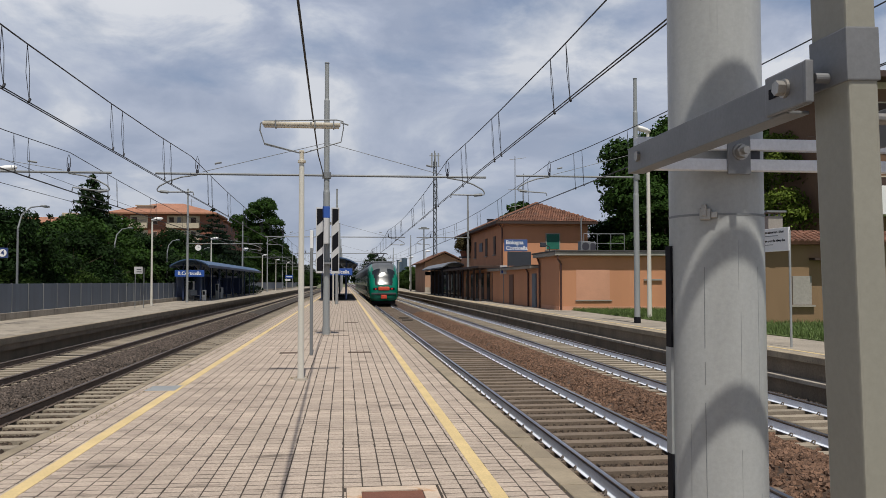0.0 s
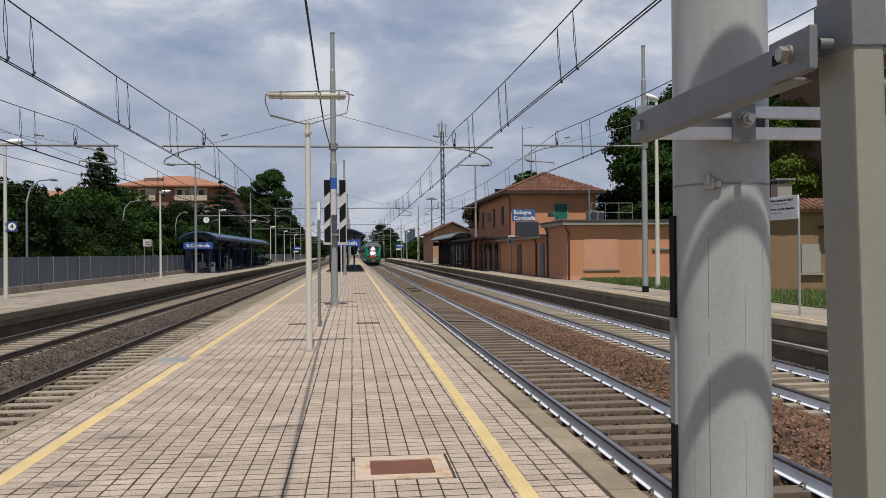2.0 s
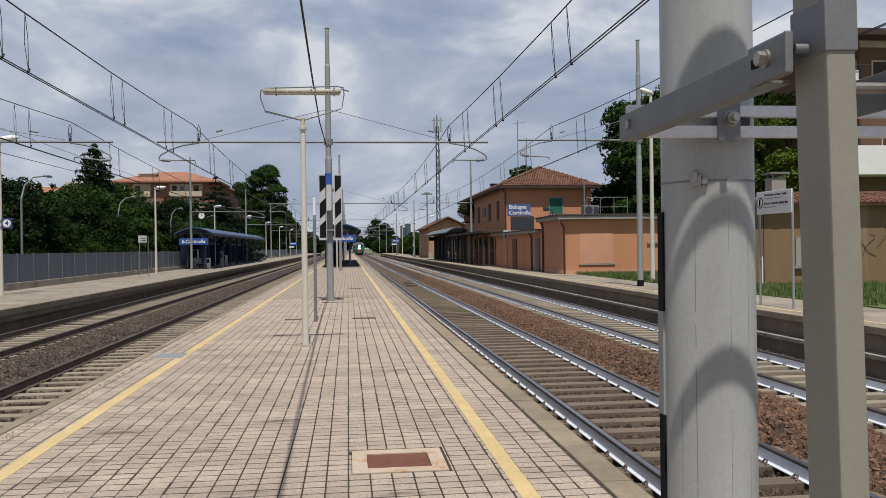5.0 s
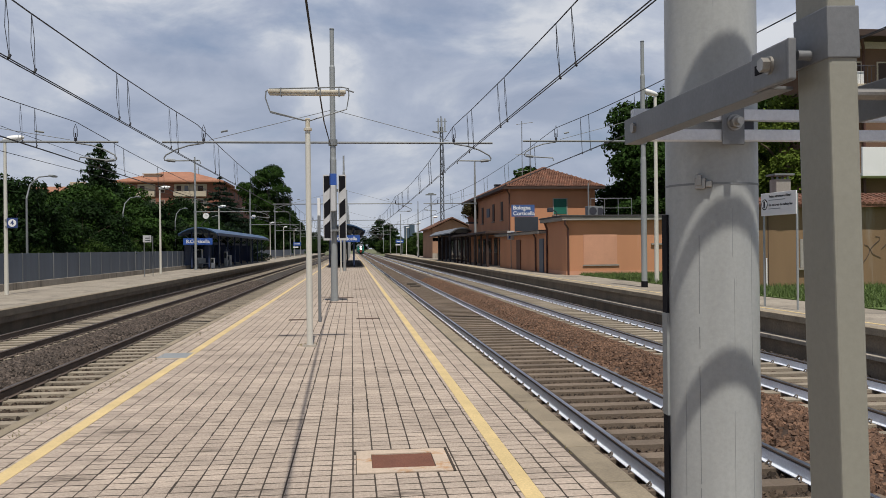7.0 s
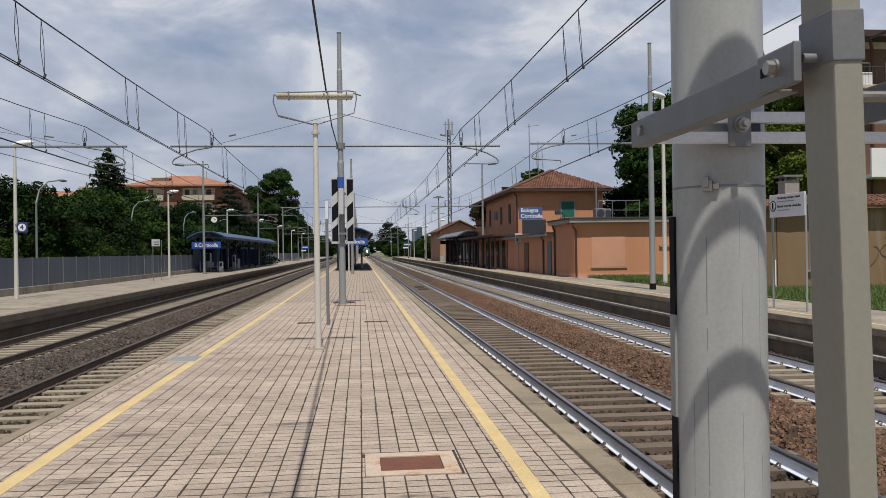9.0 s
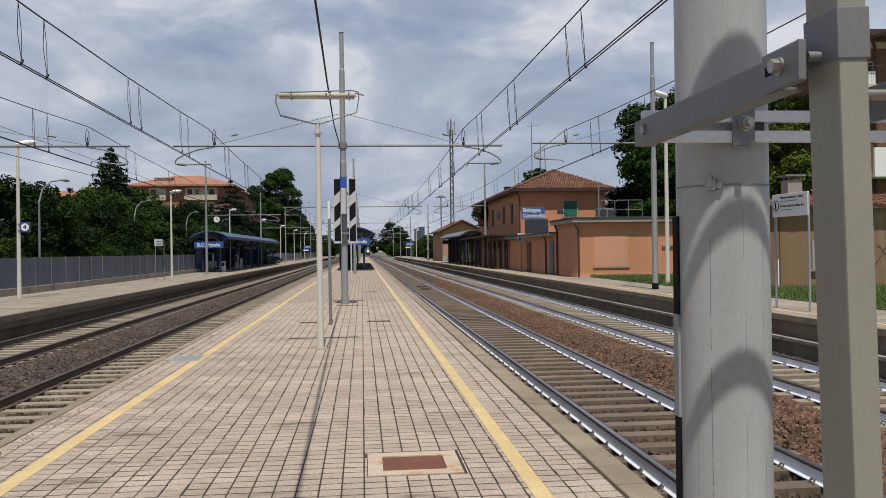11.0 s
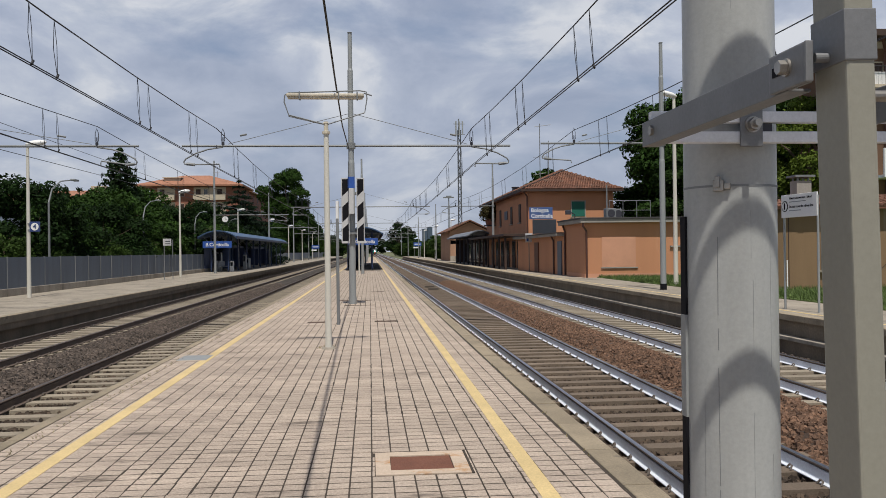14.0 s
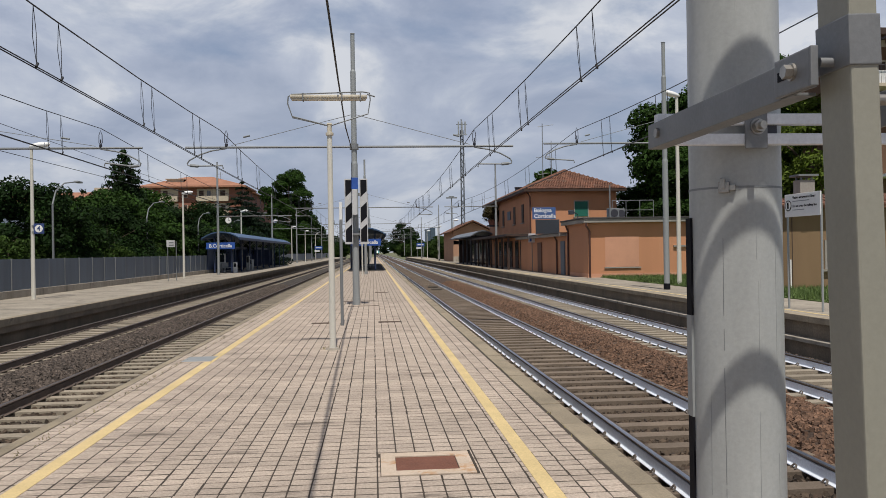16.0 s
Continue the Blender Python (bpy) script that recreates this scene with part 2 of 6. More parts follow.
M["cream_concrete"] = mat("hatch_concrete", (0.5, 0.4, 0.31), 0.9, var=0.15, big=3, grain=60, gvar=0.12, bump=0.2, spots=((0.42, 0.22, 0.09), 3.2, 0.53))
M["plaster"] = mat("orange_plaster", (0.50, 0.235, 0.125), 0.9, var=0.1, big=0.5, grain=30, gvar=0.06, bump=0.12, streak=True, spots=((0.56, 0.31, 0.19), 0.35, 0.6))
M["plaster_patch"] = mat("orange_plaster_repaired", (0.56, 0.29, 0.185), 0.9, var=0.08, big=0.9, grain=30, gvar=0.06, bump=0.12)
M["plaster_house"] = mat("ochre_plaster", (0.215, 0.138, 0.075), 0.92, var=0.2, big=0.6, grain=25, gvar=0.12, bump=0.2, streak=True, spots=((0.27, 0.22, 0.17), 0.8, 0.6))
M["brick_red"] = mat("red_brick", (0.24, 0.1, 0.065), 0.9, var=0.12, big=0.5, grain=9, gvar=0.18)
M["brick_pale"] = mat("pale_brick", (0.38, 0.22, 0.14), 0.9, var=0.12, big=0.5, grain=9, gvar=0.15)
M["beige_wall"] = mat("beige_wall", (0.48, 0.41, 0.31), 0.9, var=0.1, big=0.4, grain=12)
M["brown_wall"] = mat("brown_plaster", (0.15, 0.085, 0.05), 0.9, var=0.12, big=0.5, grain=15)
M["tile"] = mat("clay_roof_tile", (0.17, 0.078, 0.048), 0.9, var=0.25, big=0.7, grain=8, gvar=0.25, island=0.3, bump=0.2, spots=((0.12, 0.09, 0.07), 1.4, 0.58))
M["roof_far"] = mat("clay_roof_far", (0.33, 0.155, 0.095), 0.9, var=0.15, big=0.4, grain=3, gvar=0.2, bump=0.3)
M["wood_dark"] = mat("dark_brown_wood", (0.05, 0.028, 0.02), 0.7, grain=20)
M["pipe"] = mat("brown_downpipe", (0.075, 0.03, 0.02), 0.5, grain=20)
M["flat_roof"] = mat("flat_roof_trim", (0.05, 0.045, 0.045), 0.7, grain=20)
M["fascia"] = mat("concrete_fascia", (0.30, 0.28, 0.25), 0.85, grain=15, streak=True)
M["green_shutter"] = mat("green_shutter", (0.01, 0.13, 0.09), 0.6, grain=25)
M["grass"] = mat("grass_blades", (0.075, 0.115, 0.025), 0.8, var=0.25, big=0.6, grain=15, gvar=0.3, island=0.35)
M["soil"] = mat("grassy_ground", (0.13, 0.14, 0.07), 0.95, var=0.35, big=0.1, grain=2, gvar=0.3, spots=((0.2, 0.16, 0.11), 0.07, 0.55))
M["leaf_dark"] = leafy("leaf_dark", (0.011, 0.026, 0.006), 0.35)
M["leaf_mid"] = leafy("leaf_mid", (0.023, 0.05, 0.009), 0.4)
M["leaf_light"] = leafy("leaf_light", (0.08, 0.115, 0.017), 0.3)
M["leaf_shrub"] = leafy("leaf_shrub", (0.028, 0.052, 0.01), 0.35)
M["plant_brown"] = leafy("plant_brown", (0.05, 0.042, 0.018), 0.35)
M["needle"] = leafy("needle_dark", (0.011, 0.022, 0.012), 0.25)
M["needle_green"] = leafy("needle_green", (0.014, 0.03, 0.009), 0.3)
M["bark"] = mat("bark", (0.09, 0.065, 0.045), 0.95, grain=15, bump=0.5)
M["train_green"] = mat("train_green", (0.0, 0.15, 0.095), 0.25, var=0.06, big=0.5, grain=12, gvar=0.04, local=True)
M["train_dark"] = mat("train_dark_grey", (0.06, 0.068, 0.075), 0.4, grain=8, local=True)
M["train_roof"] = mat("train_roof_grey", (0.1, 0.107, 0.115), 0.45, grain=8, local=True)
M["train_red"] = mat("train_orange_red", (0.62, 0.075, 0.035), 0.4, grain=8, local=True)
M["train_glass"] = mat("train_glass", (0.012, 0.016, 0.018), 0.1, grain=3, gvar=0.02, var=0.03, local=True, spec=0.9)
M["glass"] = mat("window_glass", (0.02, 0.025, 0.03), 0.08, var=0.05, grain=3, gvar=0.03, spec=0.8)
M["lamp_red"] = glow("tail_light_red", (0.6, 0.02, 0.015), 0.35)
M["tower_glass"] = mat("hazy_tower", (0.06, 0.09, 0.125), 0.4, grain=0.5)
M["graffiti"] = mat("graffiti_paint", (0.05, 0.04, 0.04), 0.8, grain=20)
M["cloth_white"] = mat("laundry_white", (0.7, 0.7, 0.72), 0.9, grain=20)
M["cloth_orange"] = mat("laundry_orange", (0.5, 0.2, 0.09), 0.9, grain=20)


# ---- building helpers ----
def thing(name, at=(0, 0, 0), label="", category="", group="", kind="", turn=0.0):
    ob = new(name)
    ob.empty_display_size = 0.2
    ob.matrix_basis = pose(*at, 0, 0, turn)
    return tagged(ob, label, category, group, kind)


def mesh_of(bm, name, material, smooth=False):
    me = bpy.data.meshes.new(name)
    bm.to_mesh(me)
    bm.free()
    me.materials.append(material)
    if smooth:
        for p in me.polygons:
            p.use_smooth = True
    return me


def part(name, bm, material, parent=None, label="", smooth=False, kind=""):
    ob = new(name, mesh_of(bm, name, material, smooth))
    if parent is not None:
        ob.parent = parent
    return tagged(ob, label, kind=kind)


def piece(name, me, parent, m):
    ob = new(name, me)
    ob.parent = parent
    ob.matrix_basis = m
    return ob


def box(bm, x0, x1, y0, y1, z0, z1, bevel=0.0, rot=None):
    vs = [bm.verts.new((x, y, z)) for x in (x0, x1) for y in (y0, y1) for z in (z0, z1)]
    for f in ((0, 1, 3, 2), (4, 6, 7, 5), (0, 4, 5, 1), (2, 3, 7, 6), (0, 2, 6, 4), (1, 5, 7, 3)):
        bm.faces.new([vs[i] for i in f])
    if bevel:
        es = list({e for v in vs for e in v.link_edges})
        r = bmesh.ops.bevel(bm, geom=es, offset=bevel, segments=2, affect="EDGES", profile=0.6)
        vs = list({v for f in r["faces"] for v in f.verts} | {v for v in vs if v.is_valid})
    if rot is not None:
        bmesh.ops.transform(bm, matrix=rot, verts=vs)
    return vs


def boxes(*specs, bevel=0.0):
    bm = bmesh.new()
    for s in specs:
        box(bm, *s, bevel=bevel)
    return bm


def tube(bm, pts, radii, seg=10, cap=True):
    """A round tube through points; radii: one number or one for each point."""
    pts = [Vector(p) for p in pts]
    if isinstance(radii, (int, float)):
        radii = [radii] * len(pts)
    rings = []
    side = None
    for i, p in enumerate(pts):
        d = (pts[min(i + 1, len(pts) - 1)] - pts[max(i - 1, 0)]).normalized()
        if side is None:
            side = d.orthogonal().normalized()
        else:
            side = (side - d * side.dot(d)).normalized()
        up = d.cross(side)
        rings.append([bm.verts.new(p + (side * math.cos(a) + up * math.sin(a)) * radii[i])
                      for a in (2 * math.pi * k / seg for k in range(seg))])
    for a, b in zip(rings, rings[1:]):
        for k in range(seg):
            bm.faces.new((a[k], a[(k + 1) % seg], b[(k + 1) % seg], b[k]))
    if cap:
        bm.faces.new(rings[0][::-1])
        bm.faces.new(rings[-1])
    return bm


def tubes(*specs, seg=10):
    bm = bmesh.new()
    for pts, r in specs:
        tube(bm, pts, r, seg)
    return bm


def extrude_y(bm, profile, y0, y1, cuts=1):
    """A closed profile of (x, z) drawn out along y."""
    n = len(profile)
    rows = [[bm.verts.new((x, y0 + (y1 - y0) * i / cuts, z)) for x, z in profile] for i in range(cuts + 1)]
    for a, b in zip(rows, rows[1:]):
        for k in range(n):
            bm.faces.new((a[k], b[k], b[(k + 1) % n], a[(k + 1) % n]))
    bm.faces.new(rows[0])
    bm.faces.new(rows[-1][::-1])
    return bm


def quads_mesh(name, co, quads, material, parent=None, kind="", label=""):
    me = bpy.data.meshes.new(name)
    me.from_pydata(co.tolist() if hasattr(co, "tolist") else co, [], quads.tolist() if hasattr(quads, "tolist") else quads)
    me.materials.append(material)
    ob = new(name, me)
    if parent is not None:
        ob.parent = parent
    return tagged(ob, label, kind=kind)


def words(name, text, size, at, rot, material, parent, align="CENTER"):
    cu = bpy.data.curves.new(name, "FONT")
    cu.body, cu.size, cu.extrude, cu.align_x, cu.align_y = text, size, 0.002, align, "CENTER"
    cu.materials.append(material)
    cu.offset = size * 0.018
    ob = new(name, cu)
    ob.matrix_basis = pose(*at, *rot)
    ob.parent = parent
    return ob


# ---- ground, tracks and platforms ----
RAIL_Z = -0.57
TRACKS = (("track_1", 7.45), ("track_2", 3.655), ("track_3", -4.69), ("track_4", -8.30))
FAR = 900.0

bm = bmesh.new()
gy = [-60, 0, 60, 200, 600, 1500, 4000]
gx = [-3000, -600, -120, -20, 20, 120, 600, 3000]
grid = [[bm.verts.new((x, y, -1.0)) for x in gx] for y in gy]
for a, b in zip(grid, grid[1:]):
    for k in range(len(gx) - 1):
        bm.faces.new((a[k], a[k + 1], b[k + 1], b[k]))
tagged(part("ground", bm, M["soil"]), "dry grassy earth beside and beyond the railway", "ground", kind="structure")


def ballast_bed(name, x0, x1, y0, y1, heap, material, label):
    """A bed of ballast across two tracks, heaped between them; its surface is lumpy near the viewer."""
    rng = np.random.default_rng(len(name))
    ys = np.concatenate([np.arange(y0, -6, 2.0), np.arange(-6, 40, 0.25), np.geomspace(40, y1, 60)])
    xs = np.linspace(x0, x1, 60)
    X, Y = np.meshgrid(xs, ys)
    mid, half = (x0 + x1) / 2, 0.62
    bump_ = np.exp(-((X - mid) / half) ** 4) * heap
    Z = -0.795 + bump_ + rng.normal(0, 0.014, X.shape)
    edge = (np.abs(X - mid) > (x1 - x0) / 2 - 0.01)
    Z[edge] = -0.95
    n = len(xs)
    idx = np.arange(len(ys) * n).reshape(len(ys), n)
    q = np.stack([idx[:-1, :-1], idx[:-1, 1:], idx[1:, 1:], idx[1:, :-1]], -1).reshape(-1, 4)
    ob = quads_mesh(name, np.stack([X, Y, Z], -1).reshape(-1, 3), q, material)
    return tagged(ob, label, "ballast", kind="structure"), mid, half, heap


bed_r = ballast_bed("ballast_bed_right", 1.98, 9.13, -60, FAR, 0.2, M["ballast_brown"], "rust-brown crushed stone ballast heaped between two tracks")
bed_l = ballast_bed("ballast_bed_left", -9.95, -3.12, -60, FAR, 0.17, M["ballast_grey"], "grey-brown crushed stone ballast between two tracks")


def stones(name, x0, x1, y0, y1, count, zf, size, material, seed, label):
    """Loose broken stones, each a skewed little block."""
    rng = np.random.default_rng(seed)
    x = rng.uniform(x0, x1, count)
    y = y0 + (y1 - y0) * rng.uniform(0, 1, count) ** 1.5
    z = np.array([zf(a) for a in x])
    unit = np.array([(a, b, c) for a in (-1, 1) for b in (-1, 1) for c in (-1, 1)], float)
    s = rng.uniform(0.6, 1.25, (count, 1, 3)) * size
    v = unit[None] * s * (1 + rng.uniform(-0.35, 0.35, (count, 8, 3)))
    q = rng.normal(size=(count, 4))
    q /= np.linalg.norm(q, axis=1, keepdims=True)
    w, a, b, c = q.T
    R = np.stack([1 - 2 * (b * b + c * c), 2 * (a * b - c * w), 2 * (a * c + b * w), 2 * (a * b + c * w), 1 - 2 * (a * a + c * c), 2 * (b * c - a * w),
                  2 * (a * c - b * w), 2 * (b * c + a * w), 1 - 2 * (a * a + b * b)], -1).reshape(-1, 3, 3)
    v = np.einsum("nij,nkj->nki", R, v) + np.stack([x, y, z + size * 0.4], -1)[:, None]
    f = np.array(((0, 1, 3, 2), (4, 6, 7, 5), (0, 4, 5, 1), (2, 3, 7, 6), (0, 2, 6, 4), (1, 5, 7, 3)))
    q = (f[None] + (np.arange(count) * 8)[:, None, None]).reshape(-1, 4)
    return tagged(quads_mesh(name, v.reshape(-1, 3), q, material), label, "stones", kind="stuff")


def heap_z(mid, half, heap):
    return lambda x: -0.795 + heap * math.exp(-((x - mid) / half) ** 4)


stones("ballast_stones", 4.55, 6.6, 5, 60, 30000, heap_z(*bed_r[1:]), 0.025, M["stone_brown"], 3, "loose rust-brown ballast stones between two tracks")
stones("ballast_stones", -7.4, -5.55, 9, 60, 26000, heap_z(*bed_l[1:]), 0.028, M["stone_grey"], 4, "loose grey ballast stones between two tracks")
stones("ballast_stones", 2.0, 4.4, 4, 36, 13000, lambda x: -0.8, 0.025, M["stone_dark"], 5, "brown ballast stones between the sleepers")
stones("ballast_stones", -5.3, -3.3, 6, 40, 11000, lambda x: -0.785, 0.024, M["stone_dark"], 6, "grey ballast stones between the sleepers")
stones("ballast_stones", 8.3, 9.1, 14, 50, 2500, lambda x: -0.79, 0.022, M["stone_grey"], 7, "grey ballast stones beside a platform wall")
stones("ballast_stones", -9.9, -9.2, 20, 70, 2500, lambda x: -0.79, 0.022, M["stone_grey"], 8, "grey ballast stones beside a platform wall")


def rail_head_profile(x, z):
    p = [(-0.03, 0.0), (0.03, 0.0), (0.037, -0.007), (0.037, -0.022), (0.02, -0.036), (-0.02, -0.036), (-0.037, -0.022), (-0.037, -0.007)]
    return [(x + a, z + b) for a, b in p]


def rail_web_profile(x, z):
    p = [(-0.034, -0.035), (0.034, -0.035), (0.034, -0.128), (0.042, -0.14), (0.072, -0.151), (0.072, -0.16), (-0.072, -0.16), (-0.072, -0.151), (-0.042, -0.14), (-0.034, -0.128)]
    return [(x + a, z + b) for a, b in p]


def sleeper_mesh(material):
    bm = bmesh.new()
    prof = [(-1.2, -0.2), (-1.2, -0.01), (-1.16, 0.0), (1.16, 0.0), (1.2, -0.01), (1.2, -0.2)]
    extrude_y(bm, prof, -0.12, 0.12)
    return mesh_of(bm, "sleeper", material)


SLEEPERS = [sleeper_mesh(M[k]) for k in ("sleeper", "sleeper_dark", "sleeper", "sleeper")]
for i, (tname, tx) in enumerate(TRACKS):
    tr = thing(tname, (tx, 0, 0), ("railway track on concrete sleepers with white-painted rails", "railway track on concrete sleepers with white-painted rails",
               "railway track on concrete sleepers with rusty dark rails", "railway track on concrete sleepers with rusty dark rails")[i], "railway track", kind="structure")
    for sx in (-0.7525, 0.7525):
        bm = bmesh.new()
        extrude_y(bm, rail_web_profile(sx, RAIL_Z), -60, FAR)
        rail = part("rail", bm, M["rail_paint"] if i < 2 else M["rail_rust"], tr, "rail with a white-painted web and foot" if i < 2 else "rust-brown rail")
        bm = bmesh.new()
        extrude_y(bm, rail_head_profile(sx, RAIL_Z), -60, FAR)
        part("rail_head", bm, M["rail_rust"], rail, "rusty brown rail head")
        part("running_top", boxes((sx - 0.033, sx + 0.018, -60, FAR, RAIL_Z - 0.001, RAIL_Z + 0.002)), M["rail_top"] if i < 2 else M["rail_dull"], rail, "worn running surface")
    # fastenings on every sleeper near the viewer
    bm = bmesh.new()
    y = -5.4
    while y < 75:
        for sx in (-0.7525, 0.7525):
            for o in (-0.085, 0.085):
                tube(bm, [(sx + o - 0.025, y - 0.05, -0.725), (sx + o, y - 0.03, -0.685), (sx + o + 0.01, y + 0.03, -0.685), (sx + o - 0.02, y + 0.05, -0.725)], 0.012, 5)
        y += 0.6
    part("rail_clips", bm, M["clip"], tr, "spring steel rail clips", kind="stuff")
    for k in range(-14, 61):
        piece("sleeper", SLEEPERS[i], tr, pose(0, 3.0 + 0.6 * k, -0.73))
    bm = bmesh.new()
    for k in (*range(-100, -14), *range(61, 480)):
        box(bm, -1.2, 1.2, 3.0 + 0.6 * k - 0.12, 3.0 + 0.6 * k + 0.12, -0.85, -0.732)
    part("far_sleepers", bm, M["sleeper_dark"] if i == 1 else M["sleeper_far"], tr, kind="stuff")

# island platform
PX0, PX1, PEND = -3.10, 1.96, 260.0
plat = thing("platform_island", (0, 0, 0), "island platform paved with beige concrete blocks between tracks", "platform", kind="structure")
part("platform_wall", boxes((PX0 + 0.1, PX1 - 0.1, -60, PEND, -0.95, -0.03)), M["wall_dark"], plat, "dark stained retaining wall")
far_pave = mat("far_paving", (0.43, 0.353, 0.284), 0.85, var=0.13, big=0.8, grain=30, gvar=0.12, spots=((0.16, 0.13, 0.105), 2.4, 0.585), smear=True)
nt = far_pave.node_tree
brick = nt.nodes.new("ShaderNodeTexBrick")
brick.inputs["Scale"].default_value = 1.0
brick.inputs["Brick Width"].default_value, brick.inputs["Row Height"].default_value = 0.141, 0.147
brick.inputs["Mortar Size"].default_value = 0.012
brick.inputs["Color1"].default_value, brick.inputs["Color2"].default_value, brick.inputs["Mortar"].default_value = (1, 1, 1, 1), (0.86, 0.86, 0.86, 1), (0.4, 0.38, 0.36, 1)
gpos = nt.nodes.new("ShaderNodeNewGeometry")
gmap = nt.nodes.new("ShaderNodeMapping")
gmap.inputs["Rotation"].default_value = (0, 0, radians(90))
nt.links.new(gpos.outputs["Position"], gmap.inputs[0])
nt.links.new(gmap.outputs[0], brick.inputs["Vector"])
bsdf = nt.nodes["Principled BSDF"]
was = bsdf.inputs["Base Color"].links[0].from_socket
mul = nt.nodes.new("ShaderNodeMixRGB")
mul.blend_type = "MULTIPLY"
mul.inputs[0].default_value = 1.0
nt.links.new(was, mul.inputs[1])
nt.links.new(brick.outputs["Color"], mul.inputs[2])
nt.links.new(mul.outputs[0], bsdf.inputs["Base Color"])
NEAR_END = 27.0
part("paving_bed", boxes((PX0 + 0.1, PX1 - 0.2, -6, NEAR_END, -0.05, -0.0025)), M["joint"], plat, "dark dirt in the paving joints")
part("far_paving", boxes((PX0 + 0.124, PX1 - 0.3, NEAR_END, PEND, -0.05, 0.0), (PX0 + 0.124, PX1 - 0.3, -60, -6, -0.05, 0.0)), far_pave, plat, "beige block paving")
HATCH = (0.035, 0.715, 5.95, 6.61)
for sx, m, w in ((1.145, M["yellow"], 0.118), (-2.43, M["yellow"], 0.125)):
    part("yellow_line", boxes((sx - w / 2, sx + w / 2, -60, PEND, -0.002, 0.0035)), m, plat, "worn yellow safety line")
ROW, COLW = 0.141, 0.147
BX0, BX1 = PX0 + 0.123, PX1 - 0.31


def block_verts(bm, x0, x1, y0, y1, z, b=0.006):
    o = [bm.verts.new(p) for p in ((x0, y0, -0.02), (x1, y0, -0.02), (x1, y1, -0.02), (x0, y1, -0.02))]
    e = [bm.verts.new(p) for p in ((x0, y0, z - b), (x1, y0, z - b), (x1, y1, z - b), (x0, y1, z - b))]
    t = [bm.verts.new(p) for p in ((x0 + b, y0 + b, z), (x1 - b, y0 + b, z), (x1 - b, y1 - b, z), (x0 + b, y1 - b, z))]
    bm.faces.new(t)
    for a, c in ((o, e), (e, t)):
        for k in range(4):
            bm.faces.new((a[k], a[(k + 1) % 4], c[(k + 1) % 4], c[k]))


ncol = int((BX1 - BX0) / COLW)
COLW = (BX1 - BX0) / ncol


def outside_hatch(x0, x1, y0, y1):
    """The largest part of a block that lies clear of the hatch frame."""
    a, b, c, d = HATCH[0] - 0.005, HATCH[1] + 0.012, HATCH[2] - 0.005, HATCH[3] + 0.012
    if x1 <= a or x0 >= b or y1 <= c or y0 >= d:
        return x0, x1, y0, y1
    cuts = [(x0, min(x1, a), y0, y1), (max(x0, b), x1, y0, y1), (x0, x1, y0, min(y1, c)), (x0, x1, max(y0, d), y1)]
    best = max(cuts, key=lambda q: max(0, q[1] - q[0]) * max(0, q[3] - q[2]))
    return best if best[1] - best[0] > 0.012 and best[3] - best[2] > 0.012 else None


bm1 = bmesh.new()
block_verts(bm1, -COLW / 2 + 0.0055, COLW / 2 - 0.0055, -ROW / 2 + 0.0105, ROW / 2 - 0.0105, 0.0, 0.0015)
BLOCK = mesh_of(bm1, "paving_block", M["block_piece"])
rng = random.Random(5)
co, qs = [], []
singles = 0
for c in range(ncol):
    xc = BX0 + (c + 0.5) * COLW
    off = rng.uniform(-0.008, 0.008)
    for r in range(int((NEAR_END + 5.9) / ROW)):
        yc = -5.9 + off + (r + 0.5) * ROW
        by_hatch = HATCH[0] - 0.09 < xc < HATCH[1] + 0.09 and HATCH[2] - 0.09 < yc < HATCH[3] + 0.09
        dz = rng.uniform(-0.0006, 0.0006)
        if 4.5 < yc < 8.0 and -1.05 < xc < 1.55 and singles < 300 and not by_hatch:
            piece("paving_block", BLOCK, plat, pose(xc, yc, dz, rng.uniform(-0.1, 0.1), rng.uniform(-0.1, 0.1), rng.uniform(-0.8, 0.8)))
            singles += 1
            continue
        gx_, gy_, b = 0.0062 + rng.choice((-0.0025, -0.001, 0.0, 0.003)), 0.0095 + rng.uniform(-0.005, 0.005), 0.0015
        x0, x1, y0, y1 = xc - COLW / 2 + gx_, xc + COLW / 2 - gx_, yc - ROW / 2 + gy_, yc + ROW / 2 - gy_
        if by_hatch:
            cut = outside_hatch(x0, x1, y0, y1)
            if cut is None:
                continue
            x0, x1, y0, y1 = cut
        s = len(co)
        co += [(x0, y0, -0.02), (x1, y0, -0.02), (x1, y1, -0.02), (x0, y1, -0.02), (x0, y0, dz - b), (x1, y0, dz - b), (x1, y1, dz - b), (x0, y1, dz - b),
               (x0 + b, y0 + b, dz), (x1 - b, y0 + b, dz), (x1 - b, y1 - b, dz), (x0 + b, y1 - b, dz)]
        qs.append((s + 8, s + 9, s + 10, s + 11))
        for a in (0, 4):
            for k in range(4):
                qs.append((s + a + k, s + a + (k + 1) % 4, s + a + 4 + (k + 1) % 4, s + a + 4 + k))
quads_mesh("paving_blocks", co, qs, M["block"], plat, "stuff")
bm1 = bmesh.new()
box(bm1, -0.141, 0.075, -0.493, 0.493, -0.16, 0.004, bevel=0.012)
COPING = mesh_of(bm1, "coping_slab", M["coping"])
bm1 = bmesh.new()
box(bm1, -0.06, 0.056, -0.493, 0.493, -0.16, 0.004, bevel=0.012)
COPING_SLIM = mesh_of(bm1, "coping_slab", M["coping"])
